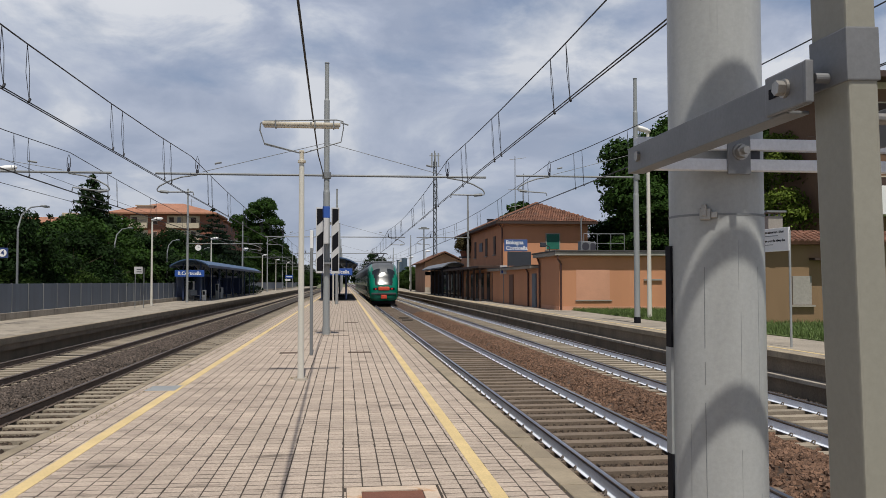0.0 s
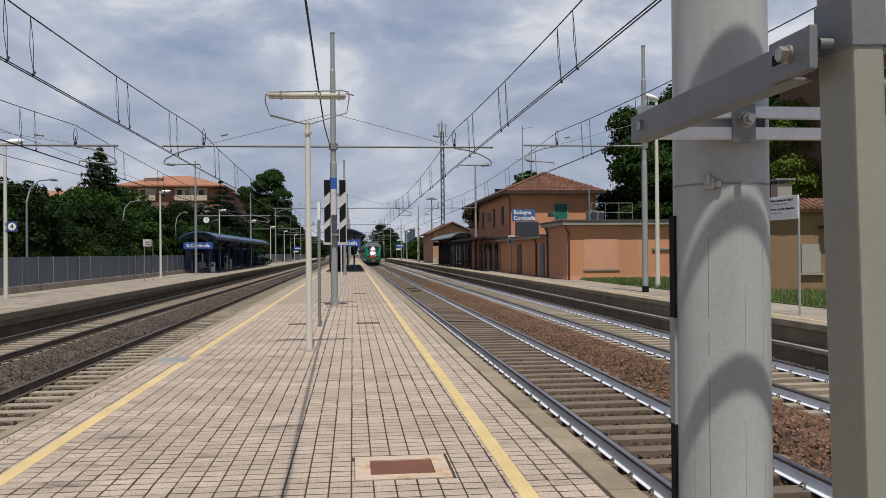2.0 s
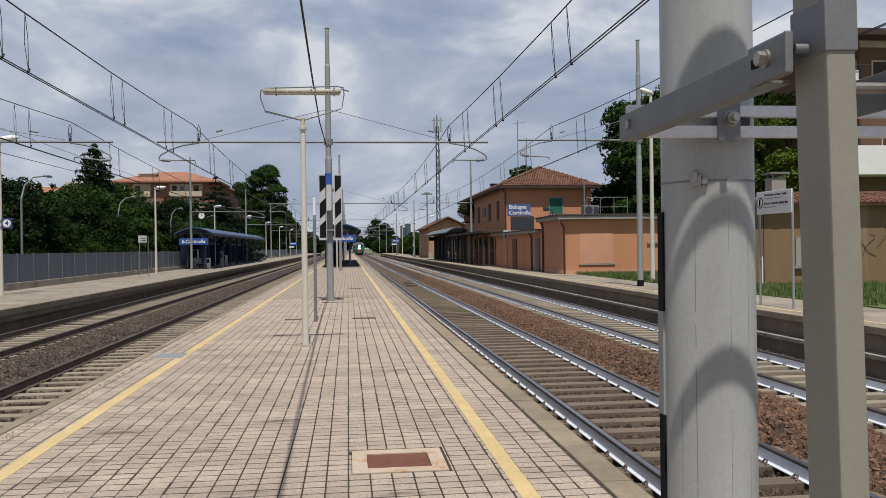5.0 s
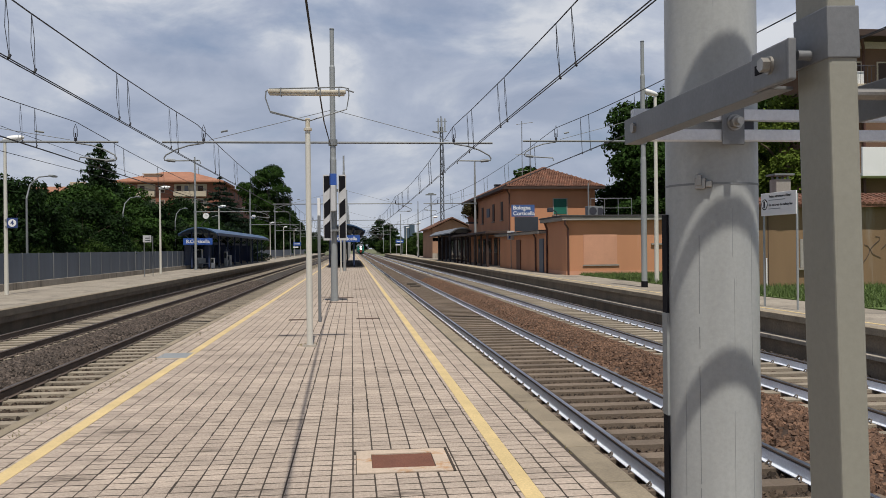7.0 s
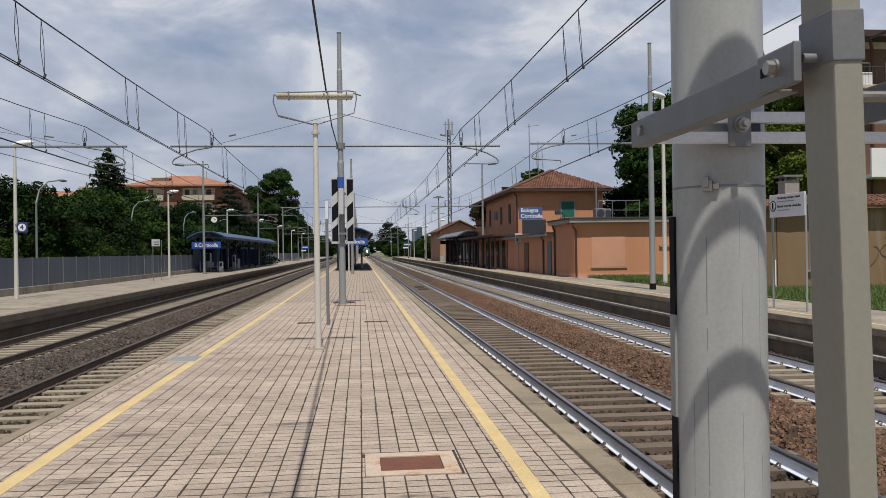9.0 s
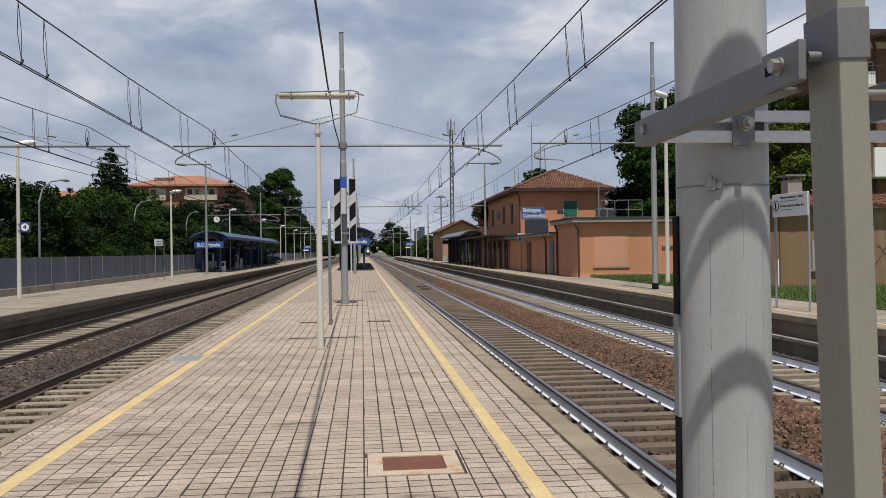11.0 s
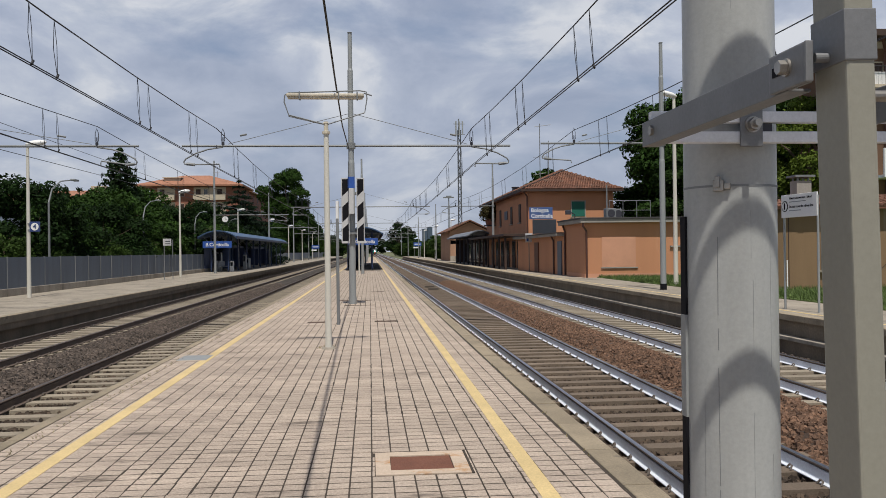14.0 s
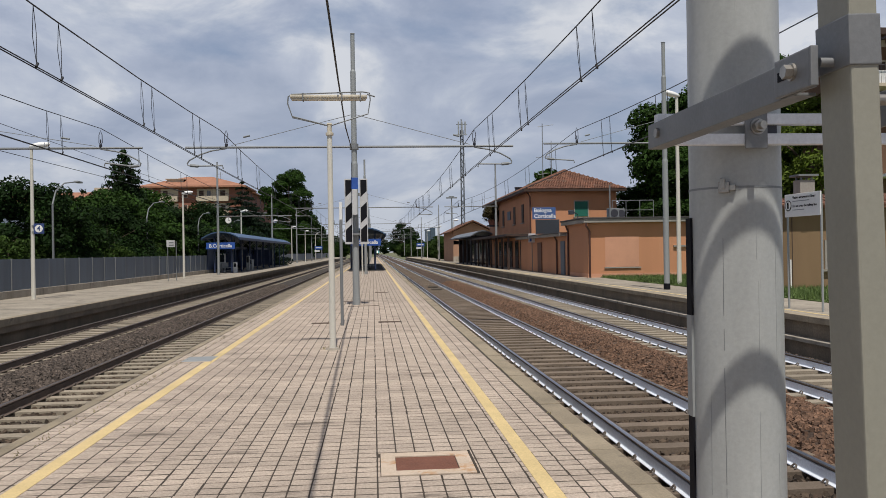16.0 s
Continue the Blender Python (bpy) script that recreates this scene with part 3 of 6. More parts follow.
for sx, slab in ((PX1 - 0.145, COPING), (PX0 + 0.06, COPING_SLIM)):
    for k in range(110):
        piece("coping_slab", slab, plat, pose(sx, 1.0 + k, rng.uniform(-0.004, 0.002)))
part("far_coping", boxes((PX1 - 0.29, PX1 - 0.07, 110.5, PEND, -0.16, 0.0), (PX0, PX0 + 0.12, 110.5, PEND, -0.16, 0.0), (PX1 - 0.29, PX1 - 0.07, -60, 0.5, -0.16, 0.0), (PX0, PX0 + 0.12, -60, 0.5, -0.16, 0.0)), M["coping"], plat)

# side platforms
P1Z, P4Z = 0.08, -0.08
p1 = thing("platform_1", (0, 0, 0), "long side platform of pale concrete with a stepped dark edge wall", "platform", kind="structure")
part("pavement", boxes((9.4, 13.2, -60, 240, P1Z - 0.2, P1Z)), M["asphalt"], p1, "pale worn pavement")
part("edge_slab", boxes((9.15, 9.4, -60, 240, P1Z - 0.13, P1Z + 0.003), bevel=0.01), M["coping"], p1, "concrete edge slab")
part("upper_wall", boxes((9.3, 13.1, -60, 240, -0.4, P1Z - 0.13)), M["wall_dark"], p1, "dark stained wall")
part("ledge", boxes((9.05, 9.35, -60, 240, -0.47, -0.39), bevel=0.01), M["concrete"], p1, "concrete ledge of the older platform edge")
part("lower_wall", boxes((9.2, 13.1, -60, 240, -0.95, -0.46)), M["wall_dark"], p1, "dark lower wall")
part("yellow_line", boxes((9.62, 9.72, -60, 240, P1Z - 0.01, P1Z + 0.004)), M["yellow"], p1, "faded yellow safety line")
p4 = thing("platform_4", (0, 0, 0), "side platform of pale concrete before a grey fence", "platform", kind="structure")
part("pavement", boxes((-14.95, -10.2, -60, 320, P4Z - 0.2, P4Z)), M["asphalt"], p4, "pale worn pavement")
part("edge_slab", boxes((-10.2, -9.95, -60, 320, P4Z - 0.2, P4Z + 0.003), bevel=0.01), M["coping"], p4, "concrete edge slab")
part("upper_wall", boxes((-14.9, -10.0, -60, 320, -0.46, P4Z - 0.2)), M["wall_dark"], p4, "stained concrete wall")
part("lower_wall", boxes((-14.9, -10.25, -60, 320, -0.95, -0.46)), M["wall_dark"], p4, "dark lower wall")

# ---- overhead line ----
def cat_mast(at, height, label, group="overhead line masts", black=False):
    """A stepped tubular steel mast with collars and a foot."""
    th = thing("overhead_line_mast", at, label, "mast", group)
    h1, h2 = height * 0.52, height * 0.86
    part("lower_tube", tubes(([(0, 0, 0), (0, 0, h1)], [0.106, 0.1]), ([(0, 0, h1), (0, 0, h1 + 0.08)], [0.1, 0.085]), seg=20), M["galv"], th, smooth=False)
    part("upper_tube", tubes(([(0, 0, h1 + 0.07), (0, 0, h2)], [0.085, 0.082]), ([(0, 0, h2), (0, 0, h2 + 0.06)], [0.082, 0.066]), ([(0, 0, h2 + 0.05), (0, 0, height)], [0.066, 0.064]), seg=18), M["galv"], th)
    part("foot", tubes(([(0, 0, 0), (0, 0, 0.22)], [0.12, 0.116]), seg=18), M["black"] if black else M["galv"], th, "black painted foot" if black else "steel collar")
    part("cap", tubes(([(0, 0, height), (0, 0, height + 0.015)], [0.08, 0.07]), seg=16), M["galv_dark"], th)
    return th


def cantilever(th, z, reach, contact, rise=0.5, tie=None):
    """A horizontal beam from the mast over one track, with insulator, catenary hook and the bent registration arm. Local to the mast; reach along x."""
    s = 1 if reach > 0 else -1
    wx = reach - s * 1.2
    beam = part("beam", tubes(([(s * 0.05, 0, z), (reach, 0, z)], 0.034), seg=8), M["galv_dark"], th, "horizontal steel beam")
    part("beam_clamp", tubes(([(-0.02 * s, 0, z - 0.09), (-0.02 * s, 0, z + 0.09)], 0.115), seg=14), M["galv_dark"], beam)
    part("insulator", tubes(([(wx, 0, z + 0.03), (wx, 0, z + 0.11)], 0.045), ([(wx, 0, z + 0.1), (wx - 0.05, 0, z + 0.16), (wx - 0.045, 0, z + rise * 0.75), (wx, 0, z + rise), (wx + 0.045, 0, z + rise * 0.75), (wx + 0.05, 0, z + 0.16), (wx, 0, z + 0.1)], 0.011),
                            ([(wx, 0, z + 0.14), (wx, 0, z + rise * 0.5)], 0.018), seg=8), M["dark_steel"], beam, "dark carrier wire hanger")
    x1, x2 = wx + s * 0.45, wx + s * 1.15
    part("registration_arm", tubes(([(wx, 0, z - 0.03), (x1, 0, z - 0.1), (x1 + s * 0.35, 0, z - 0.22), (x2 - s * 0.06, 0, z - 0.38), (x2, 0, z - 0.47), (x2 - s * 0.02, 0, z - 0.53), (x2 - s * 0.18, 0, z - 0.55),
                                    (wx + s * 0.12, 0, contact + 0.1), (wx + s * 0.1, 0, contact)], 0.022), ([(x2 - s * 0.08, 0, z - 0.53), (x2 - s * 0.32, 0, z - 0.555)], 0.045), seg=8), M["galv_dark"], beam, "bent grey registration arm")
    if tie:
        part("tie_rod", tubes(([(s * 0.08, 0, tie), (reach - s * 1.35, 0, z + 0.06)], 0.009), ([(reach * 0.62, 0, z + 0.06 + (tie - z) * 0.30), (reach * 0.66, 0, z + 0.06 + (tie - z) * 0.255)], 0.028), seg=6), M["galv_dark"], beam, "thin tie rod with an insulator")
    return beam


ISLAND_Y = [-9.4, 25.63, 60.5, 95.5, 130.5, 165.5, 200.5, 240, 280, 320, 360, 400]
P1_Y = [-8, 29.4, 71, 133, 181, 231, 281, 331]
for k, y in enumerate(ISLAND_Y[1:8]):
    th = cat_mast((-0.52 + 0.01 * k, y, 0), 8.2, "grey stepped steel overhead line mast on an island platform")
    cantilever(th, 4.78, 4.87, 4.14, 0.52, 5.75)
    cantilever(th, 4.78, -5.0, 4.14, 0.52, 5.75)
for k, y in enumerate([25.63, 71.86, 110, 145, 180, 215, 250]):
    h = 9.4
    th = cat_mast((-12.9, y, P4Z), h, "grey steel overhead line mast on a side platform")
    cantilever(th, 4.86, 6.13, 4.32, 0.52, 5.7)
for k, y in enumerate(P1_Y[1:7]):
    th = cat_mast((10.48, y, P1Z), 8.85, "grey steel overhead line mast with a black foot", black=True)
    cantilever(th, 5.25, -4.4, 4.55, 0.56, 6.1)


def overhead(name, x, support, zc, zm, sag, label):
    th = thing(name, (x, 0, 0), label, "overhead wire", "overhead wires")
    pc = [(0.05 * ((-1) ** i), y, zc) for i, y in enumerate(support)]
    part("contact_wire", tubes((pc, 0.009), seg=5), M["wire"], th, "dark copper contact wire")
    part("contact_wire", tubes(([(a + 0.05, b, c) for a, b, c in pc], 0.009), seg=5), M["wire"], th, "dark copper contact wire")
    pm, far = [], bmesh.new()
    for i, (a, b) in enumerate(zip(support, support[1:])):
        for k in range(8):
            u = k / 8
            pm.append((0, a + (b - a) * u, zm - sag * 4 * u * (1 - u)))
        for u in (0.086, 0.111, 0.223, 0.246, 0.371, 0.397, 0.603, 0.629, 0.754, 0.777, 0.889, 0.914):
            y, z = a + (b - a) * u, zm - sag * 4 * u * (1 - u)
            if -2 < y < 62:
                part("dropper", tubes(([(0, y, z), (0.035, y, z * 0.55 + zc * 0.45), (0.05, y - 0.03, zc)], 0.005), ([(0, y, z), (0.0, y - 0.04, z * 0.5 + zc * 0.5), (0.05, y - 0.03, zc)], 0.005), ([(0.05, y - 0.06, zc - 0.01), (0.05, y, zc + 0.05)], 0.02), seg=5), M["wire"], th)
            elif y < 180:
                tube(far, [(0, y, z), (0.02, y + 0.3, zc)], 0.008, 4)
    pm.append((0, support[-1], zm))
    part("messenger_wire", tubes((pm, 0.011), seg=6), M["wire"], th, "sagging dark carrier wire")
    part("far_droppers", far, M["wire"], th, kind="stuff")
    return th


LBL = "dark overhead contact and carrier wires above a track"
overhead("overhead_wire", 3.15, ISLAND_Y, 4.14, 5.3, 0.34, LBL)
overhead("overhead_wire", -4.5, ISLAND_Y, 4.14, 5.3, 0.34, LBL)
overhead("overhead_wire", -7.95, [-12, 25.63, 71.86, 110, 145, 180, 215, 250, 300, 350], 4.24, 5.36, 0.45, LBL)
overhead("overhead_wire", 7.28, P1_Y, 4.52, 5.8, 0.45, LBL)
th = thing("black_cable", (0, 0, 0), "thick black cable slung along the platform masts", "cable")
part("cable", tubes(([(-0.2, -9, 5.4), (-0.34, 0, 4.75), (-0.46, 8, 4.47), (-0.53, 14, 4.45), (-0.6, 20, 4.55), (-0.6, 25.55, 4.74)], 0.0145), seg=8), M["cable"], th)
th = thing("feeder_wire", (0, 0, 0), "thin dark feeder wire beside an overhead line", "wire")
part("wire", tubes(([(-12.7, -8, 5.9), (-12.6, 25.6, 5.2), (-12.6, 72, 5.6)], 0.012), ([(-12.9, 25.6, 6.3), (-12.9, 71.8, 6.1)], 0.01), seg=5), M["wire"], th)

# ---- striped boards and boxes on the first mast ----
brd = thing("striped_marker_board", (0, 25.35, 0), "pair of black and white diagonally striped marker boards on a mast", "marker board")
for x0 in (-0.82, -0.37):
    p = part("backing", boxes((x0, x0 + 0.235, 0, 0.02, 1.83, 3.79), bevel=0.004), M["board_white"], brd, "white board")
    bm = bmesh.new()
    for k in range(3):
        z = 1.9 + k * 0.66
        zs = [(x0 + 0.025, z if k == 0 else z - 0.1), (x0 + 0.21, z if k == 0 else z + 0.08), (x0 + 0.21, z + 0.53 if k < 2 else 3.74), (x0 + 0.025, z + 0.36 if k < 2 else 3.74)]
        if k == 2:
            zs = [(x0 + 0.025, z + 0.02), (x0 + 0.21, z + 0.2), (x0 + 0.21, 3.75), (x0 + 0.025, 3.75)]
        f = [bm.verts.new((x, -0.004, q)) for x, q in zs]
        b2 = [bm.verts.new((x, 0.0, q)) for x, q in zs]
        bm.faces.new(f)
        for i in range(4):
            bm.faces.new((f[i], b2[i], b2[(i + 1) % 4], f[(i + 1) % 4]))
    part("stripes", bm, M["black"], p, "black diagonal stripes")
for z in (2.1, 3.3):
    part("clamp", boxes((-0.7, -0.3, 0.02, 0.32, z, z + 0.06)), M["galv_dark"], brd, "steel clamp")
bx = thing("mast_box", (-0.52, 25.3, 2.7), "blue plate above a pale grey box on a mast", "box")
part("blue_plate", boxes((-0.105, 0.105, -0.01, 0.09, 0.78, 1.12), bevel=0.006), M["blue"], bx, "blue plate")
part("housing", boxes((-0.07, 0.07, -0.08, 0.09, 0.0, 0.77), bevel=0.012), M["board_white"], bx, "pale grey housing")
part("edge", boxes((0.07, 0.1, -0.07, 0.09, 0.02, 0.75), bevel=0.006), M["galv"], bx)
ps = thing("sign_post", (-0.685, 18.4, 0), "thin grey steel post with a white plate on top", "post")
part("post", tubes(([(0, 0, 0), (0, 0, 2.3)], 0.034), seg=10), M["galv_dark"], ps)
part("plate", boxes((-0.03, 0.03, -0.02, 0.3, 2.22, 2.68), bevel=0.004), M["white"], ps, "white plate seen edge-on")
ps = thing("sign_post", (-0.72, 57.3, 0), "thin white steel post on an island platform", "post")
part("post", tubes(([(0, 0, 0), (0, 0, 2.6)], 0.05), seg=10), M["lamp_white"], ps)

# ---- tube lamp on the platform ----
tl = thing("tube_lamp", (-0.675, 13.85, 0), "cream lamp post with a long fluorescent tube fixture", "street lamp")
part("post", tubes(([(0, 0, 0), (0, 0, 3.55)], [0.053, 0.041]), seg=20), M["lamp_white"], tl, smooth=False)
part("collar", tubes(([(0, 0, 3.5), (0, 0, 3.7)], 0.038), ([(0, 0, 3.5), (0, 0, 3.54)], 0.066), ([(-0.04, -0.03, 3.68), (0.04, -0.03, 3.68)], 0.012), seg=12), M["lamp_rust"], tl)
part("foot", tubes(([(0, 0, 0), (0, 0, 0.03)], [0.12, 0.1]), seg=20), M["concrete"], tl)
part("frame", tubes(([(-0.03, 0, 3.78), (-0.6, 0, 3.93), (-0.67, 0, 4.14), (-0.66, 0, 4.25), (-0.6, 0, 4.29), (0.55, 0, 4.33), (0.66, 0, 4.31), (0.67, 0, 4.2), (0.63, 0, 3.97), (0.03, 0, 3.78)], 0.011),
                      ([(-0.05, 0, 3.78), (-0.3, 0, 3.84), (-0.6, 0, 3.91)], 0.009), ([(0.62, 0, 4.29), (0.75, 0, 4.25)], 0.012), seg=6), M["galv_dark"], tl, "bent steel rod frame").matrix_basis = pose(0, 0, -0.12)
hd = part("housing", boxes((-0.63, 0.62, -0.07, 0.07, 4.222, 4.275), bevel=0.018), M["lamp_rust"], tl, "stained cream housing")
hd.matrix_basis = pose(0, 0, -0.12)
part("tube_cover", boxes((-0.61, 0.6, -0.055, 0.055, 4.19, 4.226), bevel=0.014), M["lamp_rust"], hd, "yellowed tube cover")
for x in (-0.43, 0.2, 0.5):
    part("strap", boxes((x, x + 0.02, -0.075, 0.075, 4.18, 4.3)), M["galv_dark"], hd)

# ---- hatches in the paving ----
hx0, hx1, hy0, hy1 = HATCH
h = thing("inspection_hatch", (0, 0, 0), "rusty iron hatch plate in a pale concrete frame", "hatch")
part("frame", boxes((hx0, hx0 + 0.11, hy0, hy1, -0.03, 0.006), (hx1 - 0.11, hx1, hy0, hy1, -0.03, 0.006), (hx0 + 0.11, hx1 - 0.11, hy0, hy0 + 0.12, -0.03, 0.006), (hx0 + 0.11, hx1 - 0.11, hy1 - 0.12, hy1, -0.03, 0.006)), M["cream_concrete"], h, "pale concrete frame with rust stains")
part("plate", boxes((hx0 + 0.112, hx1 - 0.112, hy0 + 0.122, hy1 - 0.122, -0.03, -0.002), bevel=0.003), M["rust"], h, "rust-brown iron plate")
part("joint", boxes((hx1, hx1 + 0.022, hy0, hy1 + 0.02, -0.03, 0.002), (hx0, hx1 + 0.02, hy1, hy1 + 0.02, -0.03, 0.002)), M["joint"], h)
h = thing("metal_cover", (-2.62, 13.0, 0), "flat grey metal cover plate at a platform edge", "cover")
part("plate", boxes((-0.23, 0.2, -0.3, 0.3, -0.01, 0.008), bevel=0.003), M["galv"], h)
for ry in (-0.33, 0.3):
    part("rim", boxes((-0.26, 0.23, ry, ry + 0.03, -0.01, 0.006)), M["cream_concrete"], h)
# drain covers; the strip at y 27.4 paints in the striped boards' shadow
for x, y, w, d in ((0.36, 19.05, 0.52, 0.3), (-1.15, 19.1, 0.5, 0.3), (0.3, 33.0, 0.5, 0.4), (-0.5, 27.4, 1.1, 0.25), (-0.3, 24.9, 0.9, 0.2)):
    h = thing("drain_cover", (x, y, 0), "narrow dark strip in the paving as drain cover and as board shadow", "drain cover", "drain covers")
    part("frame", boxes((-w / 2, w / 2, -d / 2, -d / 2 + 0.03, -0.01, 0.005), (-w / 2, w / 2, d / 2 - 0.03, d / 2, -0.01, 0.005), (-w / 2, -w / 2 + 0.03, -d / 2, d / 2, -0.01, 0.005), (w / 2 - 0.03, w / 2, -d / 2, d / 2, -0.01, 0.005)), M["joint"], h)
    part("lid", boxes((-w / 2 + 0.03, w / 2 - 0.03, -d / 2 + 0.03, d / 2 - 0.03, -0.01, 0.003)), M["rust_dark"], h, "rust-brown lid")

# ---- near pole with its clamps and sign frame ----
np_ = thing("steel_pole", (0.874, 1.97, 0), "grey painted round steel pole on the platform", "pole")
bm = bmesh.new()
tube(bm, [(0, 0, 0), (0, 0, 4.2)], [0.109, 0.102], 64, cap=False)
part("shaft", bm, M["pole_paint"], np_, smooth=True)
part("cap", tubes(([(0, 0, 4.2), (0, 0, 4.21)], 0.103), seg=32), M["galv_dark"], np_)
part("foot", tubes(([(0, 0, 0), (0, 0, 0.02)], 0.2), seg=32), M["galv_dark"], np_)
part("strap", tubes(([(0, 0, 1.7145), (0, 0, 1.7195)], 0.107), seg=64), M["galv_dark"], np_, "thin steel strap")
bk = part("strap_buckle", boxes((-0.016, 0.008, -0.118, -0.1, 1.704, 1.73), (-0.011, 0.0, -0.122, -0.11, 1.712, 1.738), (0.008, 0.022, -0.116, -0.1, 1.708, 1.722), bevel=0.002), M["bolt"], np_, "bright steel buckle")
bk.matrix_basis = pose(0, 0, 0, 0, 0, -34)
def on_pole(angle, z):
    r, a = 0.109 - 0.007 * z / 4.2 + 0.0002, radians(angle)
    return r * math.sin(a), -r * math.cos(a), z


part("weld_seam", tubes(*[([on_pole(-39 + w, z0), on_pole(-39 - w, z1)], 0.0007) for z0, z1, w in ((0.05, 0.62, 0.2), (0.64, 1.02, -0.2), (1.03, 1.3, 0.3), (1.34, 1.39, 0.1), (1.42, 1.6, -0.2), (2.2, 2.26, 0.2))], seg=6), M["galv_dark"], np_, "dark broken vertical seam")
for g, z0, z1 in ((2, 0.9, 1.2), (3, 1.33, 1.5), (1, 1.55, 1.66), (31, 0.8, 1.1), (30, 1.3, 1.6), (-58, 1.0, 1.25), (-20, 2.12, 2.22), (-28, 2.15, 2.3)):
    part("scratch", tubes(([on_pole(g, z0), on_pole(g + 0.3, z1)], 0.0005), seg=5), M["galv"], np_, "thin grey scratch in the paint")
cb = part("cable_strip", boxes((-0.112, -0.1, 0.0, 0.03, 0.1, 1.172), (-0.112, -0.1, 0.0, 0.03, 1.416, 1.65)), M["black"], np_, "black cable strip")
part("white_sleeve", boxes((-0.113, -0.1, 0.0, 0.03, 1.172, 1.416)), M["galv"], np_, "pale cable sleeve")

sf = thing("sign_stand", (0.9, 1.97, 0), "zinc-plated bracket frame with a beige square post clamped to a pole", "sign stand")
yb = -0.125
for z in (1.822, 1.867):
    part("clamp_bar", boxes((-0.262, 0.62, yb - 0.012, yb + 0.012, z - 0.0125, z + 0.0125), bevel=0.002), M["zinc_pale"], sf, "pale zinc clamp bar")
cp = part("clamp_plate", boxes((-0.062, -0.01, yb - 0.018, yb - 0.0125, 1.8, 1.884), bevel=0.002), M["bracket"], sf, "clamp plate")
bm = bmesh.new()
tube(bm, [(-0.034, yb - 0.018, 1.849), (-0.034, yb - 0.022, 1.849)], 0.018, 24)
tube(bm, [(-0.034, yb - 0.022, 1.849), (-0.034, yb - 0.036, 1.849)], 0.0145, 6)
tube(bm, [(-0.034, yb - 0.036, 1.849), (-0.034, yb - 0.05, 1.849)], 0.008, 16)
part("bolt", bm, M["bolt"], cp, "hexagon nut on a threaded bolt")
part("spacer", boxes((-0.02, 0.02, yb, -0.1, 1.836, 1.854)), M["dark_steel"], sf)


def arm(x, z, side):
    a = part("arm", boxes((x - 0.006, x, -0.828, -0.112, z - 0.026, z + 0.026), (x - 0.006, x + 0.03, -0.77, -0.112, z - 0.028, z - 0.023), bevel=0.0015), M["bracket"], sf, "flat grey steel arm")
    b = bmesh.new()
    tube(b, [(x - 0.006, -0.18, z), (x - 0.013, -0.18, z)], 0.011, 6)
    part("arm_bolt", b, M["bolt"], a)
    box_ = bmesh.new()
    box(box_, x - 0.014, x - 0.0065, -0.832, -0.728, z - 0.026, z + 0.031, bevel=0.003)
    pl = part("end_plate", box_, M["bracket"], a, "slotted zinc end plate")
    b = bmesh.new()
    tube(b, [(x - 0.014, -0.785, z + 0.004), (x - 0.0145, -0.785, z + 0.004), (x - 0.018, -0.785, z + 0.004)], 0.013, 24)
    tube(b, [(x - 0.018, -0.785, z + 0.004), (x - 0.029, -0.785, z + 0.004)], 0.0105, 6)
    part("end_bolt", b, M["bolt"], pl, "hexagon bolt")
    part("slot", boxes((x - 0.0156, x - 0.0138, -0.79, -0.742, z - 0.003, z + 0.011)), M["black"], pl, "dark slot")
    part("flange", boxes((x - 0.0145, x - 0.003, -0.838, -0.832, z - 0.026, z + 0.031), bevel=0.002), M["bracket"], a, "bent zinc flange")
    b = bmesh.new()
    tube(b, [(x + 0.002, -0.83, z + 0.008), (x + 0.03, -0.83, z + 0.008)], 0.0068, 16)
    part("post_bolt", b, M["bracket"], a)
    return a


arm(-0.27, 1.83, -1)
part("side_arm", boxes((-0.128, -0.122, -0.93, -0.74, 1.758, 1.812), bevel=0.0015), M["bracket"], sf, "flat grey steel arm")
part("side_spacer", tubes(([(-0.2, -0.83, 1.785), (-0.128, -0.83, 1.785)], 0.008), seg=12), M["bolt"], sf)
# square post, leaning a little
post_m = pose(-0.227, -0.83, 1.916, 0, -1.3, 0)
bm = bmesh.new()
box(bm, -0.0205, 0.0205, -0.041, 0.041, -1.916, 1.5, bevel=0.004)
po = part("square_post", bm, M["post_paint"], sf, "beige painted square steel post")
po.matrix_basis = post_m
bm = bmesh.new()
box(bm, -0.023, 0.023, -0.0435, 0.0435, -0.09, -0.02, bevel=0.002)
sl = part("post_sleeve", bm, M["bracket"], po, "bare zinc sleeve")
# unseen board, rails and hangers added to cast shadow bands on the pole
part("board", boxes((-0.75, 0.8, -0.68, -0.675, 3.009, 3.343), bevel=0.001), M["galv"], sf, "grey board added above the view to shade the pole")
part("rail", boxes((-0.75, 0.8, -0.68, -0.675, 2.544, 2.622), bevel=0.001), M["galv"], sf, "rail added above the view to shade the pole lower down")
part("lower_rail", boxes((-0.75, 0.8, -0.68, -0.675, 2.903, 2.971), bevel=0.001), M["galv"], sf, "rail added under the board to shade the pole")
part("hanger", boxes((0.6, 0.64, -0.674, -0.65, 2.56, 3.25), (-0.64, -0.6, -0.674, -0.65, 2.56, 3.25)), M["galv"], sf)

